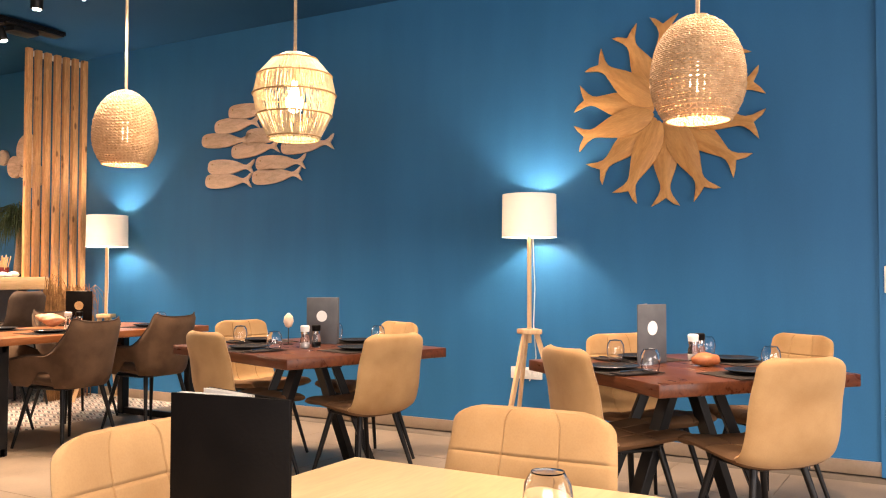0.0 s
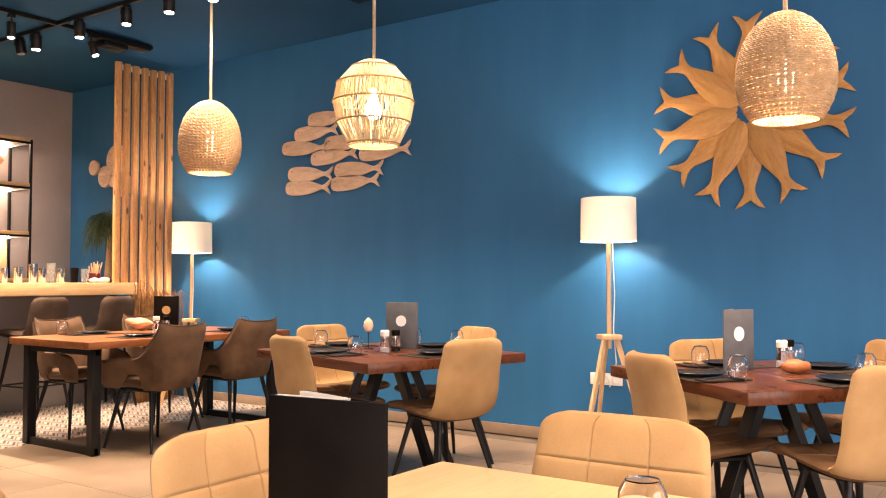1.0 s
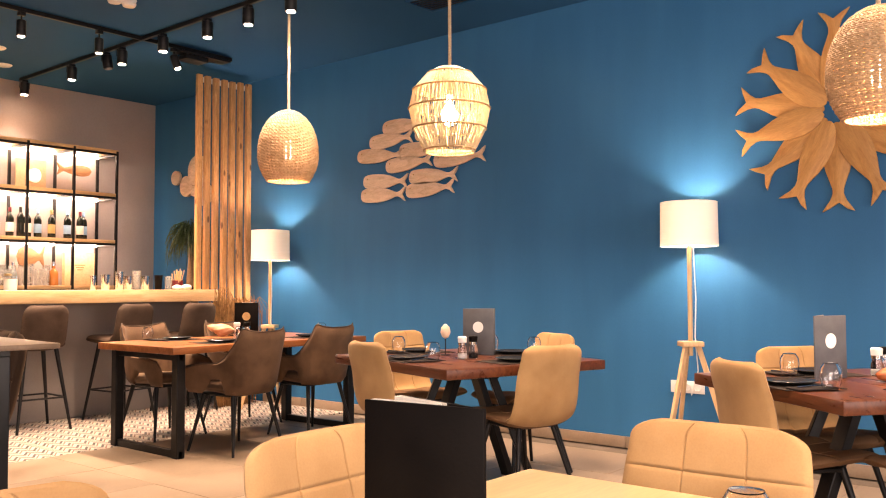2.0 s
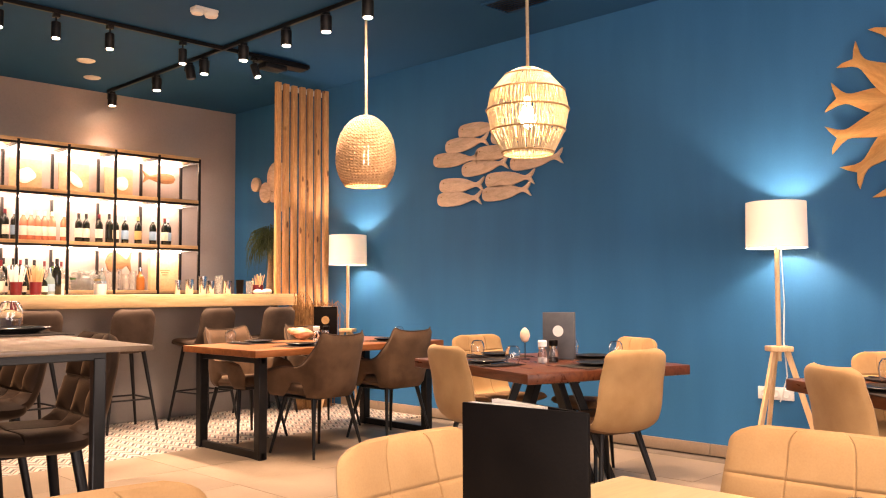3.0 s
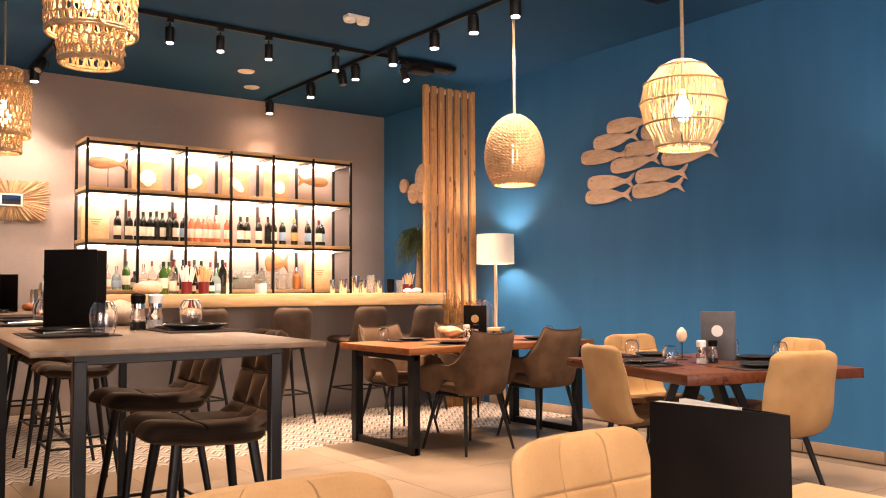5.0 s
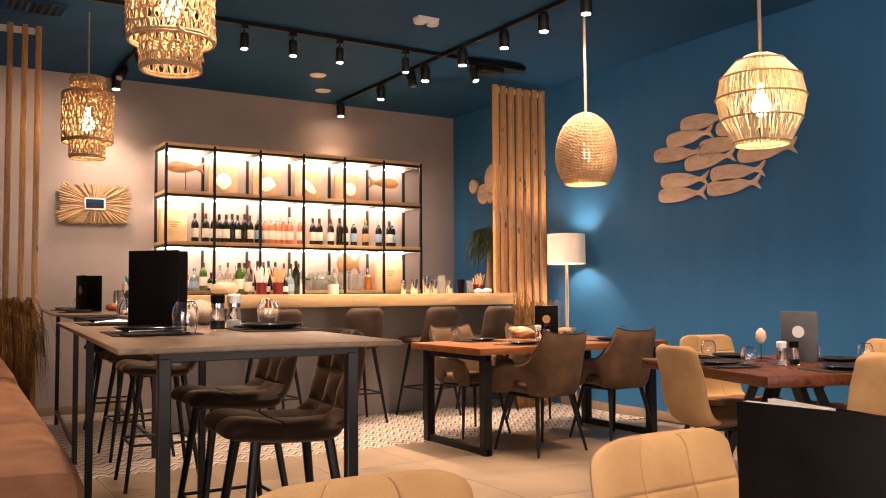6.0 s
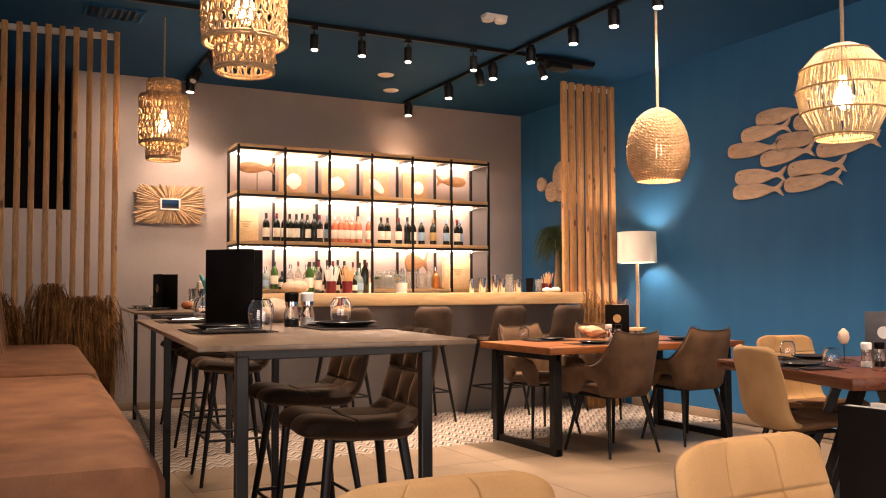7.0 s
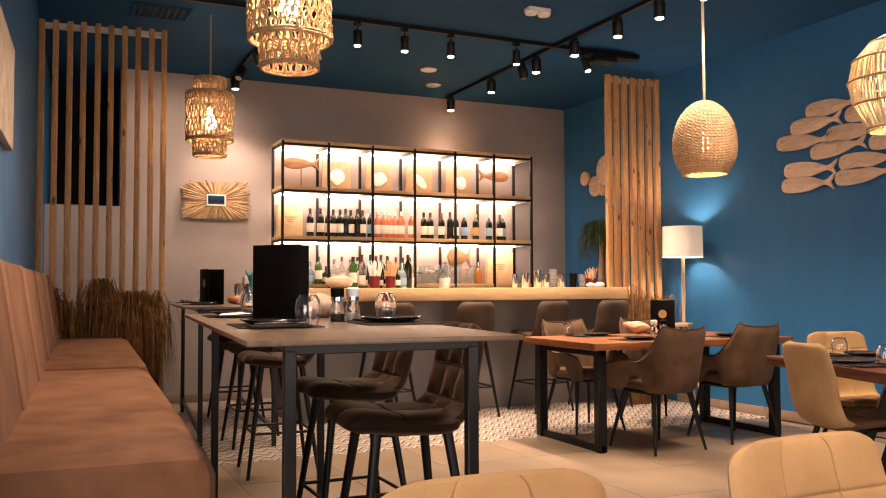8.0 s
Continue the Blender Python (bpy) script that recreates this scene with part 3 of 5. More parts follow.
bstool = bar_stool("plain brown suede bar stool at the bar counter", "counter stools", M_STOOL, False)
bs = [pose(-7.42, y, 0, 0, 0, 90 + a) for y, a in ((2.62, 3), (3.42, -2), (4.20, 6), (4.88, 4))]
bstool.matrix_world = bs[0]
for m in bs[1:]:
    copy_thing(bstool, m)

# bench along the side wall
bench = thing("bench_sofa", "raised reddish brown suede bench with channelled back", "sofa", LEFT_M)
for x0, x1 in ((0.08, 2.60), (2.63, 5.35)):
    part("seat_cushion", boxed(((x0 + x1) / 2, -0.36, 0.635 + (0.02 if x0 > 1 else 0)), (x1 - x0, 0.69, 0.27), 0.07, None), M_SOFA, bench)
part("plinth", boxed((2.7, -0.35, 0.25), (5.3, 0.64, 0.50), 0.01), M_SOFA, bench)
xx, wide = 0.1, True
while xx < 5.3:
    w = 0.95 if wide else 0.06
    part("back_channel", boxed((xx + w / 2, -0.105 - (0 if wide else 0.014), 0.985), (w + 0.004, 0.13, 0.58), 0.03, Matrix.Rotation(radians(-9), 4, 'X')), M_SOFA if wide else M_SOFA2, bench)
    xx += w
    wide = not wide

# ---- bar ----
bar = thing("bar_counter", "grey bar counter with thick pale wooden top", "bar counter")
part("body", boxed((-8.05, 3.52, 0.525), (0.50, 3.36, 1.05), 0.004), M_BARGREY, bar)
part("worktop", boxed((-7.78, 3.50, 1.11), (0.86, 3.42, 0.115), 0.006), M_BARTOP, bar)

# shelving
SX0, SX1, SY0, SY1 = -9.0, -9.42, 2.09, 5.04
LEVELS = (1.20, 1.70, 2.215, 2.70)
shelf = thing("bar_shelf", "black steel bar shelf with pale boards and lit back", "shelf")
ys = [SY0 + (SY1 - SY0) * i / 6 for i in range(7)]
for y in ys:
    for x in (SX0, SX1):
        part("post", beam(bmesh.new(), (x, y, 0.9), (x, y, 2.70), 0.027, 0.027), M_BLACK, shelf)
    for z in LEVELS:
        part("cross_bar", beam(bmesh.new(), (SX0 - 0.016, y, z - 0.035), (SX1 + 0.016, y, z - 0.035), 0.028, 0.028), M_BLACK, shelf)
for z in LEVELS:
    part("front_rail", beam(bmesh.new(), (SX0, SY0, z - 0.036), (SX0, SY1, z - 0.036), 0.024, 0.026), M_BLACK, shelf)
    part("shelf_board", boxed(((SX0 + SX1) / 2 + 0.008, (SY0 + SY1) / 2, z - 0.005), (0.42, SY1 - SY0 + 0.028, 0.036), 0.003), M_SHELF, shelf)
for z in LEVELS[1:]:
    part("led_strip", boxed((SX1 + 0.035, (SY0 + SY1) / 2, z - 0.040), (0.016, SY1 - SY0 - 0.02, 0.022), 0.004), M_LED, shelf, "lit warm white strip")
    for i in range(3):
        lamp("shelf_led_light", 'AREA', look((SX1 + 0.33, SY0 + 0.5 + i * 1.0, z - 0.045), (SX1, SY0 + 0.5 + i * 1.0, z - 0.40)), 2.7, (1.0, 0.90, 0.77), size=(1.0, 0.02))


# ---- slatted screens ----
def slat_screen(m, count, step, lows, label, width=0.060):
    s = thing("slat_screen", label, "screen", m)
    rnd = random.Random(count)
    for i in range(count):
        part("slat", boxed((i * step + rnd.uniform(-.003, .003), rnd.uniform(-.004, .004), (3.31 + lows[i]) / 2), (width, 0.042, 3.31 - lows[i] + rnd.uniform(-.01, .01)), 0.004), M_PINE, s)
    part("top_rail", boxed(((count - 1) * step / 2, 0.035, 3.275), ((count - 1) * step, 0.028, 0.05), 0.003), M_PLASTIC, s, "white fixing rail")
    return s


slat_screen(pose(-7.42, 5.015, 0, 0, 0, 90), 7, 0.100, [1.165] * 3 + [0.0] * 4, "tall pine slat screen beside the bar end")
slat_screen(pose(-7.72, -0.17, 0, 0, 0, 90 - 5), 10, 0.103, [0.0] * 10, "tall pine slat screen with dried grass at its foot", 0.044)


# ---- lamps ----
def floor_lamp(x, y, turn):
    f = thing("floor_lamp", "wooden tripod floor lamp with lit white drum shade", "floor lamp", pose(x, y, 0, 0, 0, turn), "tripod floor lamps")
    part("pole", tubed([(0, 0, 0.72), (0, 0, 1.52)], 0.016, 12), M_TRIPOD, f)
    part("tripod_block", boxed((0, 0, 0.80), (0.14, 0.14, 0.035), 0.006), M_TRIPOD, f)
    for k in range(3):
        a = radians(90 + 120 * k)
        part("leg", beam(bmesh.new(), (0.05 * math.cos(a), 0.05 * math.sin(a), 0.79), (0.285 * math.cos(a), 0.285 * math.sin(a), 0), 0.035, 0.022), M_TRIPOD, f)
    bm = lathe([(0.192, 1.455), (0.188, 1.755), (0.185, 1.755), (0.189, 1.455), (0.192, 1.455)], 40)
    part("shade", bm, M_SHADE, f, "white linen drum shade")
    part("bulb", lathe([(0, 1.55), (0.018, 1.552), (0.03, 1.60), (0.022, 1.64), (0, 1.65)], 14), M_BULB, f)
    part("cable", tubed([(0.02, -0.02, 1.45), (0.03, -0.03, 1.1), (0.02, -0.03, 0.85), (0.05, 0.0, 0.62), (0.02, 0.05, 0.45)], 0.004, 6), M_PLASTIC, f)
    lamp("floor_lamp_light", 'POINT', pose(x, y, 1.60), 76, (1.0, 0.90, 0.77), radius=0.035)
    return f


floor_lamp(-2.545, 5.55, 45)
floor_lamp(-6.95, 5.54, 30)


def egg(z, h, r, low):
    """Radius of an egg-shaped shade at height z of h."""
    s = z / h
    return r * max(1e-4, math.sin(math.pi * (low + (1 - low) * s)) ** 0.62)


def pendant_cord(parent, z0, r=0.010):
    part("cord", tubed([(0, 0, z0), (0.004, 0, z0 + 0.3), (0, 0, CEIL)], r, 8), M_CORD, parent)


def rope_pendant(x, y, zc, r, h):
    p = thing("pendant_lamp", "egg-shaped woven seagrass pendant lamp, lit inside", "pendant lamp", pose(x, y, 0), "woven pendants")
    bm = bmesh.new()
    rnd = random.Random(int(zc * 1000))
    rows = 50
    z0 = zc - h / 2
    for i in range(rows):
        s = i / (rows - 1)
        rr = r * (1 - abs((s - 0.36) / 0.64) ** 2.3) ** 0.55 if s > 0.36 else r * (1 - 0.30 * ((0.36 - s) / 0.36) ** 2.0)
        rr = max(rr, 0.018)
        z = z0 + h * s
        n = 132
        ph = rnd.uniform(0, 6)
        pts = []
        for j in range(n):
            a = 2 * math.pi * j / n
            w = 0.0025 * math.sin(44 * a + (i % 2) * math.pi)
            pts.append(((rr + w) * math.cos(a), (rr + w) * math.sin(a), z + 0.0008 * math.sin(3 * a + ph)))
        base = h / rows * 0.64
        tube(bm, pts, [base * (1 + 0.30 * math.sin(44 * 2 * math.pi * j / n + (i % 4) * 0.5)) for j in range(n)], 5, closed=True)
    tagged(part("shade", bm, M_ROPE, p, "coarse woven seagrass shade"), kind="stuff")
    bm = bmesh.new()
    for k in range(40):
        a = 2 * math.pi * k / 40
        pts = []
        for i in range(12):
            s = i / 11
            rr = r * (1 - abs((s - 0.36) / 0.64) ** 2.3) ** 0.55 if s > 0.36 else r * (1 - 0.30 * ((0.36 - s) / 0.36) ** 2.0)
            rr = max(rr - 0.004, 0.014)
            pts.append((rr * math.cos(a + 0.15 * s), rr * math.sin(a + 0.15 * s), z0 + h * s))
        tube(bm, pts, 0.0035, 4)
    tagged(part("ribs", bm, M_ROPE, p), kind="stuff")
    part("bulb", lathe([(0, zc - 0.11), (0.03, zc - 0.09), (0.042, zc - 0.05), (0.02, zc + 0.0), (0.018, zc + 0.04), (0, zc + 0.04)], 16), M_BULB, p)
    pendant_cord(p, zc + 0.04)
    lamp("pendant_light", 'POINT', pose(x, y, zc - 0.06), 30, WARM, radius=0.05)
    return p


def rattan_pendant(x, y, zc, r, h):
    p = thing("pendant_lamp", "faceted rattan cage pendant lamp with cane hoops, lit inside", "pendant lamp", pose(x, y, 0), "woven pendants")
    z0 = zc - h / 2
    ring = [(0.0, 0.60), (0.03, 0.63), (0.28, 0.90), (0.52, 1.0), (0.74, 0.90), (0.93, 0.55), (1.0, 0.27)]

    def rad(s):
        for (a, ra), (b, rb) in zip(ring, ring[1:]):
            if s <= b:
                return r * (ra + (rb - ra) * (s - a) / (b - a))
        return r * 0.1
    rnd = random.Random(5)
    bm = bmesh.new()
    for (a, ra), (b, rb) in zip(ring, ring[1:]):
        n = 180
        for k in range(n):
            th = 2 * math.pi * (k + rnd.uniform(-.3, .3)) / n
            d = rnd.uniform(-0.05, 0.05)
            if rnd.random() < 0.05:
                continue
            tube(bm, [(r * ra * math.cos(th), r * ra * math.sin(th), z0 + h * a), (r * rb * math.cos(th + d), r * rb * math.sin(th + d), z0 + h * b)], 0.0032, 4)
    tagged(part("shade", bm, M_RATTAN, p, "upright rattan strips"), kind="stuff")
    for s, f in ring[1:-1]:
        part("hoop", tubed([(r * f * 1.015 * math.cos(2 * math.pi * j / 48), r * f * 1.015 * math.sin(2 * math.pi * j / 48), z0 + h * s) for j in range(48)], 0.0055, 6, True), M_CANE, p)
    part("bulb", lathe([(0, zc - 0.10), (0.04, zc - 0.08), (0.055, zc - 0.03), (0.02, zc + 0.04), (0.018, zc + 0.09), (0, zc + 0.09)], 16), M_BULB, p)
    pendant_cord(p, zc + 0.09)
    lamp("pendant_light", 'POINT', pose(x, y, zc - 0.04), 4.5, (1.0, 0.84, 0.62), radius=0.055)
    return p


def jute_pendant(x, y, z0, r, h):
    p = thing("pendant_lamp", "three-tier knotted jute cylinder pendant lamp, lit inside", "pendant lamp", pose(x, y, 0), "knotted jute pendants")
    tiers = [(0.0, 0.22, 0.70), (0.20, 0.80, 1.0), (0.78, 1.0, 0.68)]
    rnd = random.Random(int(x * 100))
    for a, b, f in tiers:
        bm = bmesh.new()
        rr, za, zb = r * f, z0 + h * a, z0 + h * b
        for z in (za, zb):
            for q in range(2):
                tube(bm, [((rr + 0.004 * math.sin(30 * t)) * math.cos(t), (rr + 0.004 * math.sin(30 * t)) * math.sin(t), z + (q - 0.5) * 0.014) for t in [2 * math.pi * j / 60 for j in range(60)]], 0.008, 5, True)
        rows = max(3, round((zb - za) / 0.050))
        cols = max(18, round(30 * f))
        for i in range(rows):
            zl, zh = za + (zb - za) * i / rows, za + (zb - za) * (i + 1) / rows
            for k in range(cols):
                t0 = 2 * math.pi * (k + 0.5 * (i % 2) + rnd.uniform(-.2, .2)) / cols
                w = 2 * math.pi / cols * rnd.uniform(0.36, 0.52)
                tall, tip, out = (zh - zl) * rnd.uniform(0.5, 0.72), rnd.uniform(-0.25, 0.25), rnd.uniform(-0.004, 0.008)
                pts = []
                for q in [2 * math.pi * j / 9 for j in range(9)]:
                    th, ro = t0 + w * (math.cos(q) + tip * math.sin(q)), rr + out + 0.004 * math.sin(2 * q + k)
                    pts.append((ro * math.cos(th), ro * math.sin(th), (zl + zh) / 2 + tall * math.sin(q)))
                tube(bm, pts, [rnd.uniform(0.0038, 0.0068) for _ in pts], 4, True)
        for k in range(cols):
            t0 = 2 * math.pi * (k + rnd.uniform(-.3, .3)) / cols
            pts = [((rr - 0.004) * math.cos(t0 + 0.05 * math.sin(5 * j + k)), (rr - 0.004) * math.sin(t0 + 0.05 * math.sin(5 * j + k)), za + (zb - za) * j / 6) for j in range(7)]
            tube(bm, pts, 0.0042, 4)
        tagged(part("shade_tier", bm, M_ROPE2, p, "open knotted jute net"), kind="stuff")
    zc = z0 + h * 0.48
    part("bulb", lathe([(0, zc - 0.10), (0.04, zc - 0.08), (0.055, zc - 0.03), (0.02, zc + 0.04), (0.018, zc + 0.09), (0, zc + 0.09)], 16), M_BULB, p)
    pendant_cord(p, zc + 0.09, 0.007)
    lamp("pendant_light", 'POINT', pose(x, y, zc - 0.04), 46, WARM, radius=0.055)
    return p


rope_pendant(-5.09, 4.20, 2.243, 0.220, 0.53)
rattan_pendant(-3.365, 4.00, 2.25, 0.243, 0.515)
rope_pendant(-0.955, 3.86, 2.107, 0.200, 0.465)
jute_pendant(-7.36, 1.08, 2.25, 0.182, 0.615)
jute_pendant(-4.30, 0.95, 2.24, 0.196, 0.68)


# ---- ceiling fittings ----
def track_spot(m, lit=True, aim=(0, 0, -1), watts=95, drop=0.045, r=0.045):
    """A black cylinder spot under its track."""
    s = thing("track_spot", "black cylinder track spotlight, switched on" if lit else "black cylinder track spotlight", "spotlight", m, "track spots")
    d = Vector(aim).normalized()
    c = Vector((0, 0, -drop))
    part("adaptor", boxed((0, 0, -0.022), (0.05, 0.05, 0.03), 0.004), M_BLACK, s)
    part("stem", tubed([(0, 0, -0.03), c], 0.007, 8), M_BLACK, s)
    a, b = c - d * 0.012, c + d * 0.115
    bm = bmesh.new()
    tube(bm, [a, a + d * 0.004, b - d * 0.004, b], [r * 0.89, r, r, r * 0.93], 20)
    part("body", bm, M_BLACK, s)
    if r > 0.04:
        part("yoke", tubed([c + Vector((0, -r - 0.006, -0.05)), c + Vector((0, -r - 0.006, 0.012)), c + Vector((0, r + 0.006, 0.012)), c + Vector((0, r + 0.006, -0.05))], 0.004, 6), M_BLACK, s)
    part("lens", tubed([b - d * 0.002, b + d * 0.004], r * 0.69, 20), M_LENS if lit else M_CHROME, s, "bright lens")
    if lit:
        p = m.translation
        lamp("spot_light", 'SPOT', look(p + b + d * 0.02, p + b + d * 2), watts, NEUTRAL, radius=0.04, cone=98)
    return s


def track(a, b, label="black ceiling lighting track"):
    t = tagged(part("lighting_track", beam(bmesh.new(), a, b, 0.035, 0.03), M_BLACK), label, "lighting track")
    return t


TZ = CEIL - 0.02
track((-9.30, 4.10, TZ), (2.5, 4.10, TZ))
# spots east of x = -4.95 are unseen additions, brightening wall and tables
for x in (-9.2, -8.2, -7.28, -6.62, -5.98, -5.45, -4.95, -4.2, -3.4, -2.4, -1.5, -0.6, 1.0):
    track_spot(pose(x, 4.10, TZ - 0.012), True, (0, 0, -1), 22 if x < -9 else (110 if x < -8 else {-4.95: 80, -4.2: 150, -3.4: 85}.get(x, 105)))
track((-6.95, -1.0, TZ), (-6.95, 5.05, TZ))
for y in (1.75, 2.2, 2.62, 3.05, 3.70):
    track_spot(pose(-6.95, y, TZ - 0.012), True, (0, 0, -1), 60, 0.085, 0.036)
track_spot(pose(-6.95, 4.42, TZ - 0.012), True, (0.3, 0.2, -1), 40, 0.085, 0.036)
track_spot(pose(-7.55, 4.10, TZ - 0.012), False, (0.15, 0.1, -1))
track((-9.3, 1.62, TZ), (-7.4, 1.62, TZ))
track_spot(pose(-9.1, 1.62, TZ - 0.012), True, (0, 0, -1), 60)
track_spot(pose(-8.75, 1.62, TZ - 0.012), False, (0.5, -0.5, -1))
track_spot(pose(-7.75, 1.62, TZ - 0.012), True, (-1.0, -0.5, -0.9), 62)
track_spot(pose(-8.1, 1.62, TZ - 0.012), False, (0.2, 0.3, -1))
# added track and spots over the near tables, out of view, brightening bench and tables
track((-5.2, 1.2, TZ), (3.2, 1.2, TZ))
for x in (-5.0, -3.8, -2.6, -1.2, 0.2, 1.6):
    track_spot(pose(x, 1.2, TZ - 0.012), True, (-0.1, -0.35, -1) if x < -2 else (-0.2, 0.25, -1))

for x, y, r in ((-8.88, 3.74, 0.085), (-8.28, 3.42, 0.085)):
    tagged(part("ceiling_speaker", lathe([(0, -0.012), (r - 0.012, -0.012), (r, -0.004), (r, 0), (0, 0)], 28, (x, y, CEIL)), M_PLASTIC), "round white flush ceiling grille", "ceiling speaker")
em = thing("emergency_light", "white twin-head ceiling emergency light", "emergency light", pose(-6.14, 3.44, CEIL))
part("base", boxed((0, 0, -0.012), (0.10, 0.20, 0.024), 0.008), M_PLASTIC, em)
for sy in (-1, 1):
    part("head", lathe([(0, -0.045), (0.045, -0.04), (0.055, -0.02), (0.05, 0.0)], 18, (0, sy * 0.06, -0.015)), M_PLASTIC, em)
for x, y, sx, sy in ((-7.42, 0.70, 0.30, 0.42), (-4.3, 5.05, 0.45, 0.30)):
    v = thing("ceiling_vent", "dark blue louvred ceiling vent", "vent", pose(x, y, CEIL))
    for q in (-1, 1):
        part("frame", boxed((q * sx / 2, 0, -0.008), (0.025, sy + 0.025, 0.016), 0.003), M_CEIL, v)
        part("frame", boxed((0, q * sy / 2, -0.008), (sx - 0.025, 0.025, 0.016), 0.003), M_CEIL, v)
    for k in range(7):
        part("slat", boxed((0, (k - 3) * sy / 8, -0.010), (sx - 0.03, 0.03, 0.004), 0, Matrix.Rotation(0.5, 4, 'X')), M_DARK, v)
pj = thing("projector_bracket", "flat black ceiling bracket with a small box", "bracket", pose(-6.95, 4.72, CEIL - 0.06, 0, 0, 90))
part("plate", boxed((0, 0, 0), (0.55, 0.14, 0.02), 0.006), M_BLACK, pj)
part("box", boxed((-0.1, 0, -0.04), (0.24, 0.16, 0.05), 0.012), M_BLACK, pj)
part("stem", tubed([(0, 0, 0.01), (0, 0, 0.06)], 0.015, 10), M_BLACK, pj)


# ---- wall art ----
def slim_fish(length, height):
    """A slender fish from the side, nose at x = 0, spreading forked tail at x = length."""
    side = [(0.0, 0.06), (0.025, 0.34), (0.07, 0.58), (0.14, 0.80), (0.24, 0.96), (0.34, 1.0), (0.45, 0.93), (0.56, 0.76), (0.66, 0.54), (0.745, 0.37), (0.80, 0.36), (0.87, 0.52), (0.94, 0.82), (1.0, 1.06)]
    up = [(s * length, w * height / 2) for s, w in side]
    return up + [(0.975 * length, height * 0.30), (0.90 * length, height * 0.02), (0.96 * length, -height * 0.26)] + [(x, -y) for x, y in up[::-1]]


def fish_outline(length, height, slim=1.0):
    """A plump fish seen from the side, nose at x = 0, forked tail at x = length."""
    up, down = [], []
    for i in range(15):
        s = i / 14
        w = height / 2 * (math.sin(math.pi * min(s * 1.25, 1) ** 0.72) ** 0.6 if s < 0.8 else 0) * slim
        w = max(w, height * (0.13 if s > 0.2 else 0.02))
        if s > 0.72:
            continue
        up.append((s * length, w))
        down.append((s * length, -w))
    tail = [(0.80 * length, height * 0.16), (0.90 * length, height * 0.36), (1.0 * length, height * 0.62), (0.925 * length, height * 0.08), (0.985 * length, -height * 0.56), (0.88 * length, -height * 0.32), (0.80 * length, -height * 0.16)]
    return up + tail + down[::-1][:-1]


def whale_outline(length, height):
    """A blunt-nosed, full-bodied fish, nose at x = 0, small forked tail at x = length."""
    side = [(0.0, 0.18), (0.012, 0.52), (0.045, 0.78), (0.11, 0.94), (0.22, 1.0), (0.36, 1.0), (0.48, 0.93), (0.58, 0.80), (0.67, 0.60), (0.745, 0.40), (0.80, 0.29), (0.845, 0.30), (0.90, 0.48), (0.955, 0.80), (1.0, 1.0)]
    up = [(q * length, w * height / 2) for q, w in side]
    return up + [(0.972 * length, height * 0.22), (0.925 * length, 0.0), (0.965 * length, -height * 0.24)] + [(x, -y * 0.94) for x, y in up[::-1]]


school = thing("fish_wall_art", "shoal of bleached wooden whale-shaped fish on the blue wall", "wall art", pose(0, WALL_Y - 0.012, 0))
for x0, x1, z in ((-5.62, -5.08, 2.65), (-5.79, -5.25, 2.53), (-5.95, -5.36, 2.42), (-5.41, -4.85, 2.42), (-5.58, -5.02, 2.29), (-5.0, -4.43, 2.29),
                  (-5.87, -5.31, 2.175), (-5.29, -4.73, 2.17), (-5.90, -5.34, 2.045), (-5.33, -4.77, 2.045), (-5.22, -4.68, 2.55)):
    L = x1 - x0
    ob = part("fish", prism(whale_outline(L, 0.142), 0.022, 0.004), M_DRIFT, school)
    ob.matrix_local = pose(x0, 0, z - 0.0, 0, 3.0 * math.sin(9.1 * x0 + 5.0 * z), 0)
    eye = part("eye", tubed([(L * 0.10, -0.0215, 0.025), (L * 0.10, -0.0235, 0.025)], 0.007, 10), M_CANE, ob)
sun = thing("fish_sun_wall_art", "ring of plywood fish with tails outward, like a sun", "wall art", pose(-1.65, WALL_Y - 0.01, 2.30))
for k in range(14):
    a = -90 + 360 / 14 * k
    ob = part("fish", prism(slim_fish(0.57, 0.185), 0.016, 0.003), M_PLY, sun)
    ob.matrix_local = pose(0, -0.012 * (k % 2), 0, 0, -a, 0) @ pose(0.075, 0, 0)
discs = thing("disc_wall_art", "cluster of round pale wooden discs on the blue wall", "wall art", pose(0, WALL_Y - 0.01, 0))
for x, z, r in ((-8.96, 2.47, 0.085), (-8.74, 2.355, 0.12), (-8.52, 2.52, 0.175), (-8.60, 2.29, 0.06), (-8.40, 2.24, 0.13)):
    part("disc", prism([(x + r * math.cos(t), z + r * math.sin(t)) for t in [2 * math.pi * j / 28 for j in range(28)]], 0.03 + 0.1 * r, 0.004), M_DRIFT, discs)

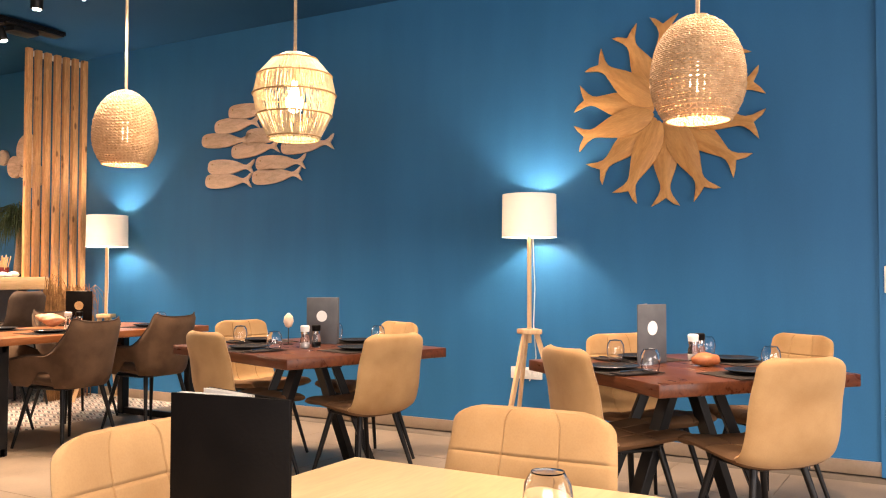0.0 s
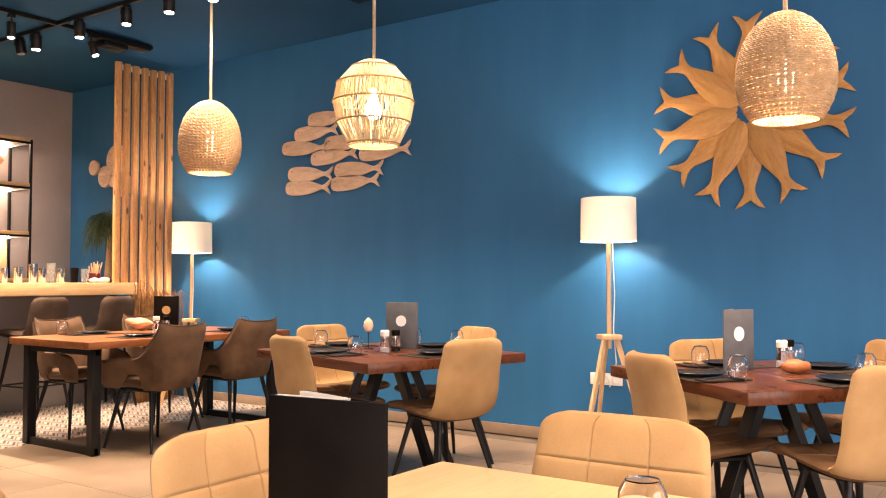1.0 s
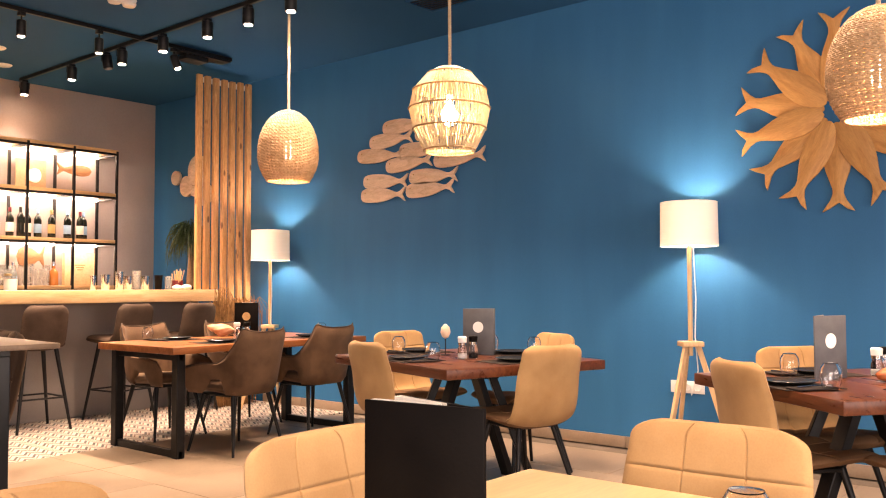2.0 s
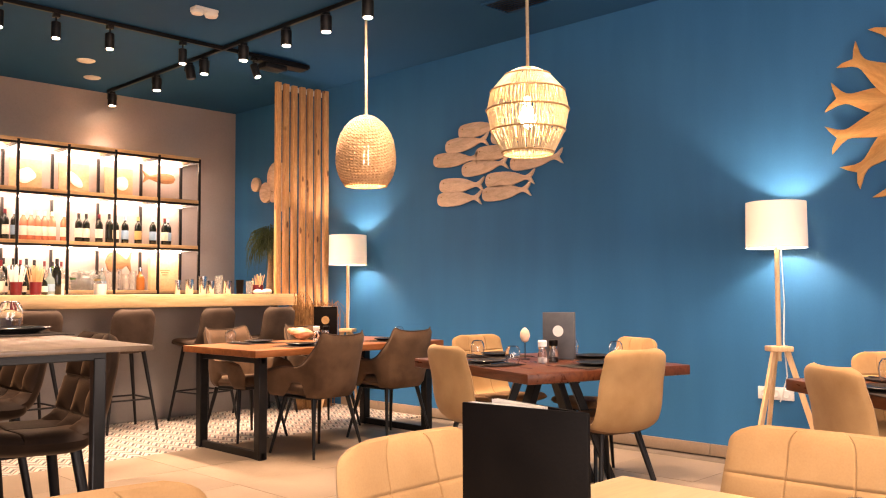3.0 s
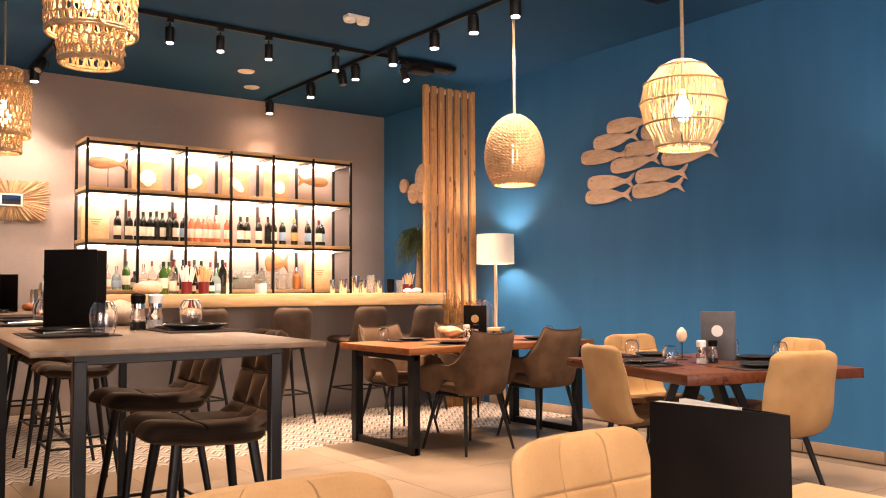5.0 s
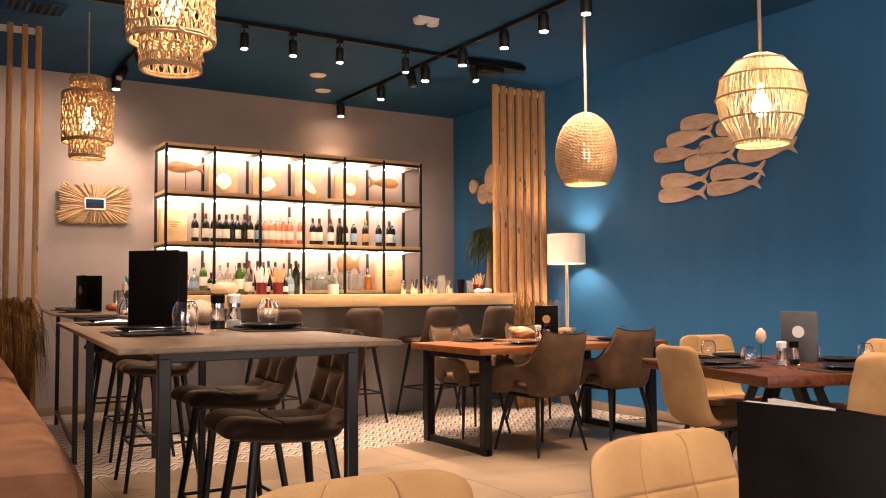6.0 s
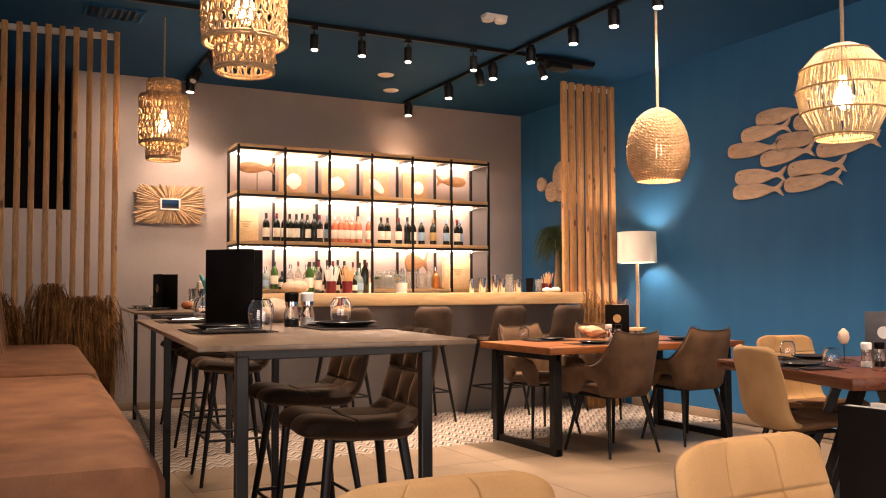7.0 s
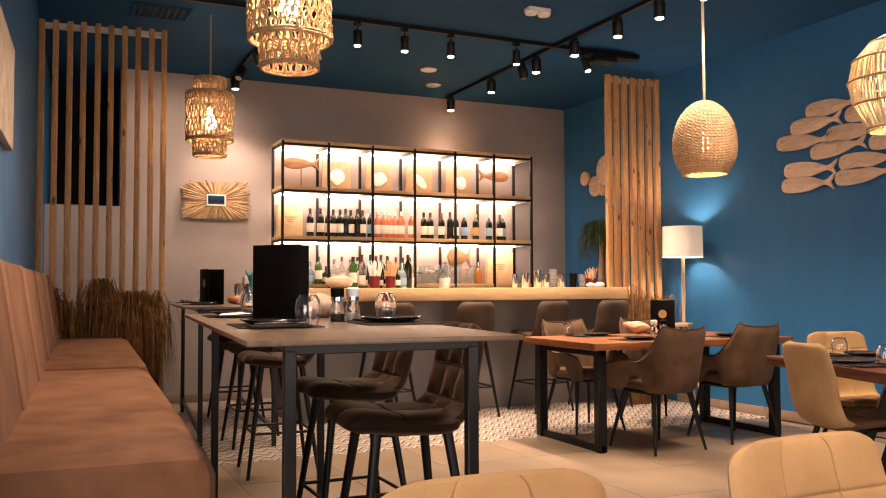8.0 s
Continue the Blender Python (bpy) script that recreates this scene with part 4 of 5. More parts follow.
mir = thing("driftwood_mirror", "small mirror framed by radiating driftwood sticks", "mirror", pose(BAR_X + 0.01, 1.49, 2.09, 0, 0, 90))
rnd = random.Random(4)
PER = 2 * (0.70 + 0.40)
for k in range(120):
    q = PER * (k + rnd.uniform(-.4, .4)) / 120 % PER
    if q < 0.70:
        ex, ez = q - 0.35, 0.20
    elif q < 1.10:
        ex, ez = 0.35, 0.90 - q
    elif q < 1.80:
        ex, ez = 1.45 - q, -0.20
    else:
        ex, ez = -0.35, q - 2.0
    e = (1 + rnd.uniform(-0.10, 0.04)) * (1 - 0.10 * max(0, abs(ex) / 0.35 + abs(ez) / 0.20 - 1.55))
    p0 = Vector((max(-0.09, min(0.09, ex * 0.3)), -0.02 - rnd.uniform(0, 0.02), max(-0.05, min(0.05, ez * 0.3))))
    p1 = Vector((ex * e, -0.02 - rnd.uniform(0, 0.025), ez * e))
    part("stick", tubed([p0, (p0 + p1) / 2 + Vector((rnd.uniform(-.006, .006), -0.008, rnd.uniform(-.006, .006))), p1], [0.008, rnd.uniform(0.009, 0.013), rnd.uniform(0.006, 0.010)], 6), M_STICK, mir)
for c, s in (((0, -0.055, 0.053), (0.20, 0.02, 0.014)), ((0, -0.055, -0.053), (0.20, 0.02, 0.014)), ((-0.093, -0.055, 0), (0.014, 0.02, 0.092)), ((0.093, -0.055, 0), (0.014, 0.02, 0.092))):
    part("frame", boxed(c, s, 0.002), M_WHITE, mir, "white inner frame")
part("mirror_glass", boxed((0, -0.05, 0), (0.172, 0.006, 0.092)), plain("mirror", (0.8, 0.8, 0.8), 0.03, 1.0), mir, "mirror glass")

pic = thing("wall_picture", "unframed pale textured canvas on the side wall", "picture", LEFT_M @ pose(2.15, -0.02, 2.13))
part("canvas", boxed((0, 0, 0), (1.2, 0.035, 0.52), 0.006), mixed("pale_canvas", (0.42, 0.33, 0.25), (0.62, 0.52, 0.42), 0.85, scale=9, fine=60, bump=0.5, dark=0.3), pic)

# ---- skirting, sockets ----
x = BAR_X + 2.1
while x < 1.5:
    w = 0.6
    tagged(part("baseboard", boxed((x + w / 2, WALL_Y - 0.006 - (0.03 if x > -0.37 else 0), 0.042), (w - 0.004, 0.012, 0.084), 0.002), M_BASE), "beige tile skirting", kind="structure")
    x += w
for y0 in (0.9, 1.5):
    tagged(part("baseboard", boxed((BAR_X + 0.006, y0, 0.042), (0.012, 0.596, 0.084), 0.002), M_BASE), "beige tile skirting", kind="structure")
so = thing("wall_socket", "white triple wall socket plate", "socket", pose(-2.68, WALL_Y, 0.48))
part("plate", boxed((0, -0.006, 0), (0.25, 0.012, 0.085), 0.004), M_PLASTIC, so)
for k in range(3):
    part("socket_well", lathe([(0, 0.001), (0.020, 0.001), (0.021, 0.004), (0.024, 0.005), (0.026, 0.0)], 18, (0, 0, 0)), M_PLASTIC, so).matrix_local = pose(-0.075 + 0.075 * k, -0.012, 0, 90, 0, 0)
for z in (1.17, 0.34):
    sw = thing("wall_switch", "white wall switch plate on the blue pier", "switch", pose(-0.30, WALL_Y - 0.03, z))
    part("plate", boxed((0, -0.006, 0), (0.085, 0.012, 0.16), 0.004), M_PLASTIC, sw)
    part("rocker", boxed((0, -0.013, 0.0), (0.055, 0.006, 0.055), 0.002), M_WHITE, sw)


# ---- dried grass ----
def grass(m, width, n, height, seed):
    g = thing("dried_grass", "bunches of brown dried pampas grass", "dried grass", m, kind="stuff")
    r = random.Random(seed)
    bm = bmesh.new()
    for _ in range(n):
        bunch = int(r.uniform(0, width / 0.13) + 0.5) * 0.13
        tall = 1 - 0.10 * ((bunch * 37.7) % 1)
        x, y = bunch + r.gauss(0, 0.028), r.uniform(-0.05, 0.05)
        h = height * tall * r.uniform(0.80, 1.05)
        dx, dy = r.gauss(0.008, 0.034), r.gauss(0, 0.035)
        w = r.uniform(0.0016, 0.0038)
        pts = [Vector((x, y, 0)), Vector((x + dx * 0.3, y + dy * 0.3, h * 0.45)), Vector((x + dx * 0.8, y + dy, h * r.uniform(0.92, 0.98))), Vector((x + dx * 1.4, y + dy * 1.5, h)), Vector((x + dx * 2.1, y + dy * 2 - 0.02, h * r.uniform(0.88, 0.95))), Vector((x + dx * 2.5 + r.gauss(0, 0.015), y + dy * 2.2 - 0.03, h * r.uniform(0.35, 0.75)))]
        tube(bm, pts, [w, w * 1.1, w, w, w * 0.9, w * 0.3], 3, cap=False)
    ob = part("grass_blades", bm, M_GRASS, g)
    tagged(ob, kind="stuff")
    return g


grass(pose(-7.60, 0.27, 0.0, 0, 0, 90 - 5), 0.35, 2600, 1.20, 3)
grass(pose(-7.60, -0.12, 0.0, 0, 0, 90 - 5), 0.14, 620, 1.14, 5)
grass(pose(-7.36, 5.24, 0.0, 0, 0, 90), 0.34, 420, 1.14, 4)


# ---- things on the tables ----
def glass_tumbler():
    g = thing("drinking_glass", "clear rounded stemless glass standing upside down", "glass", group="tumblers")
    prof = [(0.033, 0.0), (0.042, 0.03), (0.046, 0.06), (0.042, 0.085), (0.030, 0.103), (0, 0.107), (0, 0.104), (0.028, 0.100), (0.039, 0.083), (0.0435, 0.06), (0.0397, 0.03), (0.031, 0.0), (0.033, 0.0)]
    part("bowl", lathe([(r * 0.94, z * 1.04) for r, z in prof], 28), M_GLASS, g)
    return g


def plate():
    p = thing("plate", "matt black dinner plate with a raised rim", "plate", group="black plates")
    part("dish", lathe([(0, 0.006), (0.070, 0.007), (0.085, 0.011), (0.114, 0.020), (0.117, 0.018), (0.088, 0.006), (0.07, 0.0), (0, 0.0)], 36), M_PLATE, p)
    return p


def setting():
    s = thing("placemat", "dark woven placemat with folded dark napkin", "placemat", group="placemats")
    part("mat", boxed((0, 0, 0.0015), (0.37, 0.28, 0.003), 0.001), M_MAT, s)
    n = thing("napkin", "folded dark napkin beside a plate", "napkin", group="napkins")
    part("cloth", boxed((0, 0, 0.004), (0.09, 0.20, 0.006), 0.002), M_NAPKIN, n)
    f = thing("fork", "steel fork on a napkin", "fork", group="forks")
    part("handle", tubed([(0, -0.09, 0.003), (0, 0.0, 0.006), (0, 0.04, 0.005)], [0.004, 0.003, 0.003], 6), M_CHROME, f)
    part("tines", boxed((0, 0.065, 0.006), (0.022, 0.05, 0.002), 0.0008), M_CHROME, f)
    return s, n, f


G0, P0 = glass_tumbler(), plate()
S0, NK0, FK0 = setting()
first = {"g": True, "p": True, "s": True}


def put(ob, key, m):
    if first.get(key, True):
        first[key] = False
        ob.matrix_world = m
        return ob
    return copy_thing(ob, m)


def place(x, y, z, a, glass=None):
    """One cover: mat, plate, napkin and fork, facing the diner at angle a; glass: where the tumbler stands."""
    b = pose(x, y, z, 0, 0, a)
    put(S0, "s", b)
    put(P0, "p", b @ pose(0, 0, 0.004))
    put(NK0, "n", b @ pose(0.175, -0.01, 0.003, 0, 0, 4))
    put(FK0, "f", b @ pose(0.175, 0.0, 0.011, 0, 0, 4))
    if glass:
        put(G0, "g", pose(*glass, z + 0.001))


for x, y, a, g in ((-3.45, 3.72, B_R, (-3.27, 3.73)), (-2.89, 4.00, B_R + 90, (-3.10, 4.50)), (-3.78, 4.20, B_R - 90, (-3.80, 4.02)), (-3.22, 4.44, B_R + 180, (-3.47, 4.56))):
    place(x, y, 0.766, a, g)
for x, y, a, g in ((-1.31, 3.76, C_R, (-1.12, 3.68)), (-0.74, 3.89, C_R + 90, (-0.70, 4.10)), (-1.36, 4.30, C_R - 90, (-1.42, 4.10)), (-0.93, 4.44, C_R + 180, (-1.10, 4.60))):
    place(x, y, 0.766, a, g)
for x, y, a, g in ((-5.52, 3.92, 90, (-5.62, 4.17)), (-6.08, 3.92, -90, (-6.18, 3.72)), (-5.52, 4.80, 90, (-5.62, 5.02)), (-6.08, 4.70, -90, (-5.98, 4.50))):
    place(x, y, 0.776, a, g)
for x, y, a in ((0.85, 0.20, 0), (0.92, 0.64, 180), (1.95, 0.20, 0), (1.95, 0.62, 180)):
    m = on(HT1, x, y, 1.041, a)
    gl = {(0.85, 0.20): on(HT1, 0.66, 0.28), (0.92, 0.64): on(HT1, 1.12, 0.68), (1.95, 0.20): on(HT1, 2.1, 0.28), (1.95, 0.62): on(HT1, 2.02, 0.50)}[(x, y)].translation
    place(m.translation.x, m.translation.y, 1.041, a - TALL, (gl.x, gl.y))
for x, y, a in ((0.85, 0.20, 0), (0.85, 0.62, 180), (1.95, 0.20, 0)):
    m = on(HT2, x, y, 1.041, a)
    gl = on(HT2, x + 0.24, y + 0.1).translation
    place(m.translation.x, m.translation.y, 1.041, a - TALL, (gl.x, gl.y))
place(-1.03, 1.14, 0.751, -90, (-0.59, 1.36))


def menu(m, material, open_deg, disc, label, w=0.20, h=0.285, paper=False):
    """A standing menu: two boards joined at a spine."""
    t = thing("menu", label, "menu", m, "standing menus")
    half = radians(open_deg / 2)
    for s in (-1, 1):
        ob = part("cover", boxed((w / 2, 0, h / 2), (w, 0.006, h), 0.0015), material, t)
        ob.matrix_local = pose(0, 0, 0, 0, 0, s * open_deg / 2)
        if disc and s < 0:
            part("printed_disc", tubed([(w / 2, -0.0025, h * 0.60), (w / 2, -0.0042, h * 0.60)], 0.034, 28), M_WHITE if disc == 1 else M_CANE, ob, "round printed emblem")
        if paper:
            for k in range(3):
                q = part("page", boxed((w * 0.68, s * -0.0045 * (k + 1), h / 2 + 0.006), (w * 0.58, 0.0012, h - 0.012)), M_PAPER, ob)
    return t


menu(pose(-3.44, 4.22, 0.766, 0, 0, 30), M_MENUG, 26, 1, "grey standing menu with a round white emblem")
menu(pose(-1.29, 4.04, 0.766, 0, 0, 80), M_MENUG, 30, 1, "grey standing menu with a round white emblem")
menu(pose(-6.02, 4.42, 0.776, 0, 0, 66), M_MENU, 60, 2, "black standing menu with a round emblem", paper=True)
menu(pose(-3.36, 0.575, 1.041, 0, 0, 58), M_MENU, 30, 0, "plain black standing menu")
mF = on(HT2, 1.0, 0.26, 1.041).translation
menu(pose(mF.x - 0.03, mF.y - 0.06, mF.z, 0, 0, 35), M_MENU, 50, 2, "black standing menu with a round emblem")
menu(pose(-0.785, 0.93, 0.751, 0, 0, 177), M_MENU, 20, 0, "black standing menu with loose pages", 0.205, 0.265, True)


def mill(m, dark):
    s = thing("pepper_mill" if dark else "salt_mill", "glass %s mill with %s cap" % (("pepper", "black") if dark else ("salt", "white")), "mill", m, "salt and pepper mills")
    part("jar", lathe([(0, 0), (0.026, 0.0), (0.028, 0.006), (0.027, 0.05), (0.021, 0.075), (0.021, 0.082), (0, 0.082)], 20), M_GLASS, s)
    part("filling", lathe([(0, 0.004), (0.023, 0.005), (0.0235, 0.03), (0, 0.034)], 16), M_DARK if dark else M_WHITE, s)
    part("collar", lathe([(0.0215, 0.080), (0.024, 0.081), (0.024, 0.095), (0.0215, 0.096)], 20), M_CHROME, s)
    part("cap", lathe([(0, 0.095), (0.025, 0.096), (0.027, 0.125), (0.022, 0.131), (0, 0.132)], 20), M_MENU if dark else M_PLASTIC, s)
    return s


for x, y, z in ((-3.24, 3.96, 0.766), (-1.12, 4.40, 0.766), (-5.80, 4.28, 0.776)):
    mill(pose(x, y, z), False)
    mill(pose(x + 0.01, y + 0.09, z), True)
for x, y, d in ((-3.38, 0.90, True), (-3.45, 0.985, False)):
    mill(pose(x, y, 1.041), d)


def shell_stone(m, s, material, label, name="stone", cat="stone", seed=1):
    t = thing(name, label, cat, m)
    bm = bmesh.new()
    bmesh.ops.create_icosphere(bm, subdivisions=3, radius=1)
    for v in bm.verts:
        k = 1 + 0.16 * noise.noise(v.co * 1.7 + Vector((seed, 0, 0))) + 0.05 * noise.noise(v.co * 5)
        v.co = Vector((v.co.x * s[0] * k, v.co.y * s[1] * k, v.co.z * s[2] * k + s[2] * 0.92))
    part("body", bm, material, t)
    return t


M_ORANGE = mixed("orange_gourd", (0.30, 0.075, 0.022), (0.48, 0.16, 0.05), 0.55, scale=20, fine=120, bump=0.3)
M_STONE = mixed("pale_stone", (0.45, 0.33, 0.24), (0.6, 0.47, 0.36), 0.8, scale=15, fine=90, bump=0.4)
shell_stone(pose(-1.0, 4.16, 0.766, 0, 0, 30), (0.066, 0.046, 0.032), M_ORANGE, "rough orange dried gourd", "gourd", "gourd", 4)
M_CONCH = mixed("pink_orange_shell", (0.44, 0.19, 0.09), (0.64, 0.37, 0.23), 0.45, scale=14, fine=90, bump=0.2, dark=0.15)
con = thing("seashell", "large pinkish orange conch shell on the long table", "shell", pose(-6.20, 4.44, 0.776, 0, 0, 40))
bm = bmesh.new()
bmesh.ops.create_uvsphere(bm, u_segments=28, v_segments=20, radius=1)
for v in bm.verts:
    c = v.co.copy()
    girth = (0.35 + 0.65 * max(0.0, 1 - ((c.x + 0.25) / 1.25) ** 2)) * (1 + 0.07 * math.sin(7 * math.atan2(c.z, c.y) + 5 * c.x))
    v.co = Vector((c.x * 0.100, c.y * 0.058 * girth, 0.052 + c.z * 0.052 * girth + 0.018 * max(0, -c.x) ** 2))
part("whorl", bm, M_CONCH, con)
part("spire", lathe([(0.034, 0.0), (0.030, 0.012), (0.032, 0.016), (0.021, 0.032), (0.022, 0.036), (0.009, 0.052), (0, 0.060)], 18), M_CONCH, con).matrix_local = pose(-0.082, 0, 0.068, 0, -72, 0)
p = on(HT1, 1.62, 0.52, 1.041).translation
shell_stone(pose(p.x, p.y, p.z, 0, 0, 20), (0.09, 0.07, 0.055), M_STONE, "rounded beige decorative stone", seed=7)
p = on(HT2, 1.2, 0.48, 1.041).translation
shell_stone(pose(p.x, p.y, p.z), (0.045, 0.045, 0.035), M_ORANGE, "small reddish dried gourd", "gourd", "gourd", 9)
ros = thing("flower_stand", "dried shell flower on a thin wire stand", "ornament", pose(-3.50, 4.12, 0.766))
part("stem", tubed([(0, 0, 0), (0, 0, 0.12)], 0.003, 6), M_BLACK, ros)
part("foot", lathe([(0, 0.006), (0.03, 0.004), (0.032, 0), (0, 0)], 18), M_BLACK, ros)
part("flower", lathe([(0, 0.10), (0.02, 0.11), (0.032, 0.14), (0.026, 0.17), (0.008, 0.19), (0, 0.192)], 14), M_DRIFT, ros)

# wooden caddy with jars on the far tall table
p = on(HT2, 1.40, 0.60, 1.041).translation
cad = thing("condiment_caddy", "wooden tray with sauce jars and rolled napkins", "caddy", pose(p.x, p.y, p.z, 0, 0, -TALL))
part("tray", boxed((0, 0, 0.03), (0.30, 0.20, 0.06), 0.008), M_SHELF, cad)
for i, (x, y, mt) in enumerate(((-0.10, -0.04, M_GLASS), (0.0, 0.04, M_CHROME), (0.10, -0.04, M_GLASS))):
    part("jar", lathe([(0, 0.06), (0.035, 0.06), (0.037, 0.14), (0.028, 0.17), (0, 0.172)], 18, (x, y, 0)), mt, cad)
part("cloth", boxed((-0.08, 0.04, 0.19), (0.14, 0.09, 0.10), 0.03), M_PAPER, cad, "folded cream cloth")
bm = bmesh.new()
for k in range(14):
    a = 2.4 * k
    tube(bm, [(0.10, 0.06, 0.1), (0.10 + 0.03 * math.cos(a), 0.06 + 0.03 * math.sin(a), 0.22), (0.10 + 0.06 * math.cos(a), 0.06 + 0.06 * math.sin(a), 0.27 + 0.02 * math.sin(3 * a))], [0.006, 0.016, 0.012], 6)
part("ribbon", bm, plain("turquoise_tissue", (0.10, 0.38, 0.42), 0.8), cad, "turquoise tissue tuft")


# ---- the bar's shelves ----
BOTTLE = [(0, 0), (0.036, 0.0), (0.038, 0.006), (0.038, 0.19), (0.034, 0.215), (0.017, 0.245), (0.0145, 0.25), (0.0145, 0.305), (0, 0.306)]
M_WINE = plain("dark_wine_glass", (0.010, 0.012, 0.008), 0.08)
M_ROSE = plain("rose_wine_glass", (0.85, 0.28, 0.16), 0.08, trans=0.5)
M_CLEARB = plain("clear_bottle_glass", (0.86, 0.86, 0.82), 0.04, trans=0.88, ior=1.35)
M_GREENB = plain("green_bottle_glass", (0.05, 0.14, 0.03), 0.08, trans=0.3)
M_AMBER = plain("amber_spirit", (0.55, 0.20, 0.05), 0.08, trans=0.3)
M_TEALB = plain("pale_blue_bottle", (0.46, 0.62, 0.62), 0.08, trans=0.6)
M_RED = plain("red_lacquer", (0.13, 0.008, 0.013), 0.35)
M_LABELW = mixed("paper_label", (0.66, 0.60, 0.50), (0.76, 0.71, 0.62), 0.7, scale=20, fine=120, bump=0.02, dark=0.1)
M_LABELP = plain("pink_label", (0.78, 0.58, 0.48), 0.6)
M_LABELB = plain("blue_label", (0.22, 0.36, 0.52), 0.6)
M_GOLD = plain("ochre_label", (0.40, 0.27, 0.11), 0.5)


SPIRIT = [(0, 0), (0.040, 0.0), (0.043, 0.006), (0.044, 0.05), (0.043, 0.135), (0.038, 0.158), (0.020, 0.182), (0.0145, 0.19), (0.0145, 0.262), (0, 0.263)]


def bottle(name, label, glass_m, label_m, cap_m, k=1.0, fat=1.0, squat=False):
    b = thing(name, label, "bottle", group="bottles")
    part("glass_body", lathe([(r * fat, z * k) for r, z in (SPIRIT if squat else BOTTLE)], 18), glass_m, b)
    wide, low, high, drop = (0.0446, 0.035, 0.105, 0.043) if squat else (0.0386, 0.055, 0.15, 0.0)
    if label_m:
        part("paper_label", lathe([((wide - 0.0002) * fat, low * k), (wide * fat, (low + 0.001) * k), (wide * fat, high * k), ((wide - 0.0002) * fat, (high + 0.001) * k)], 18), label_m, b)
    part("capsule", lathe([(0.0148 * fat, (0.262 - drop) * k), (0.0155 * fat, (0.262 - drop) * k), (0.0155 * fat, (0.308 - drop) * k), (0, (0.309 - drop) * k)], 14), cap_m, b)
    return b


KINDS = {
    "w": bottle("wine_bottle", "dark red wine bottle with cream label", M_WINE, M_LABELW, M_DARK),
    "v": bottle("wine_bottle", "dark red wine bottle with red capsule", M_WINE, M_LABELW, M_RED),
    "d": bottle("wine_bottle", "dark wine bottle without label", M_WINE, None, M_DARK, 1.04),
    "r": bottle("wine_bottle", "rose wine bottle with pink label", M_ROSE, M_LABELW, M_LABELP),
    "u": bottle("wine_bottle", "dark wine bottle with blue capsule", M_WINE, M_LABELB, M_LABELB),
    "o": bottle("wine_bottle", "dark wine bottle with ochre label", M_WINE, M_GOLD, M_GOLD),
    "c": bottle("spirit_bottle", "clear spirit bottle with pale label", M_CLEARB, M_LABELW, M_CHROME, 1.0, 0.95, True),
    "k": bottle("spirit_bottle", "clear spirit bottle with red cap", M_CLEARB, M_LABELP, M_RED, 1.12, 0.86, True),
    "t": bottle("spirit_bottle", "pale blue glass spirit bottle", M_TEALB, M_LABELB, M_CHROME, 0.9, 1.0, True),
    "g": bottle("spirit_bottle", "green glass bottle with white label", M_GREENB, M_LABELW, M_DARK, 0.95, 1.05),
    "a": bottle("spirit_bottle", "squat amber liqueur bottle on shelf", M_AMBER, None, M_CHROME, 0.95, 1.12, True),
    "b": bottle("spirit_bottle", "squat dark bottle with ochre label", M_WINE, M_LABELW, M_DARK, 0.72, 0.95, True),
}


def stand_bottles(row, z, x):
    rb = random.Random(11)
    for y, k in row:
        put(KINDS[k], "b" + k, pose(x + rb.uniform(-0.02, 0.02), y, z, 0, 0, rb.uniform(0, 360)))


BW = (SY1 - SY0) / 6
Z1, Z2, Z3 = LEVELS[0] + 0.0135, LEVELS[1] + 0.0135, LEVELS[2] + 0.0135
row2 = [(SY0 + 0.36, "w"), (SY0 + 0.47, "v")]
row2 += [(SY0 + BW + q, k) for q, k in ((0.07, "v"), (0.13, "w"), (0.20, "w"), (0.27, "d"), (0.33, "w"), (0.40, "d"), (0.455, "v"))]
row2 += [(SY0 + 2 * BW + q, k) for q, k in ((0.06, "u"), (0.15, "r"), (0.22, "r"), (0.29, "r"), (0.36, "r"), (0.43, "r"))]
row2 += [(SY0 + 3 * BW + q, k) for q, k in ((0.06, "r"), (0.21, "w"), (0.29, "w"), (0.42, "v"))]
row2 += [(SY0 + 4 * BW + q, k) for q, k in ((0.04, "d"), (0.12, "w"), (0.23, "u"), (0.37, "o"))]
row2 += [(SY0 + 5 * BW + q, k) for q, k in ((0.05, "u"), (0.19, "v"), (0.25, "u"))]
stand_bottles(row2, Z2, -9.24)
row3 = [(SY0 + q, k) for q, k in ((0.08, "c"), (0.17, "k"), (0.26, "c"), (0.36, "t"), (0.45, "g"))]
row3 += [(SY0 + BW + q, k) for q, k in ((0.05, "b"), (0.14, "c"), (0.22, "k"), (0.31, "c"), (0.40, "g"), (0.46, "d"))]
row3 += [(SY0 + 2 * BW + q, k) for q, k in ((0.06, "d"), (0.13, "v"), (0.19, "d"), (0.26, "w"), (0.36, "k"), (0.44, "g"))]
row3 += [(SY0 + 3 * BW + q, k) for q, k in ((0.04, "k"), (0.46, "t"))]
row3 += [(SY0 + 4 * BW + 0.40, "a")]
stand_bottles(row3, Z1, -9.24)
stand_bottles([(2.50, "g"), (2.58, "k"), (2.60, "b"), (2.76, "b"), (2.93, "b"), (3.0, "t"), (3.06, "d")], 1.168, -7.95)


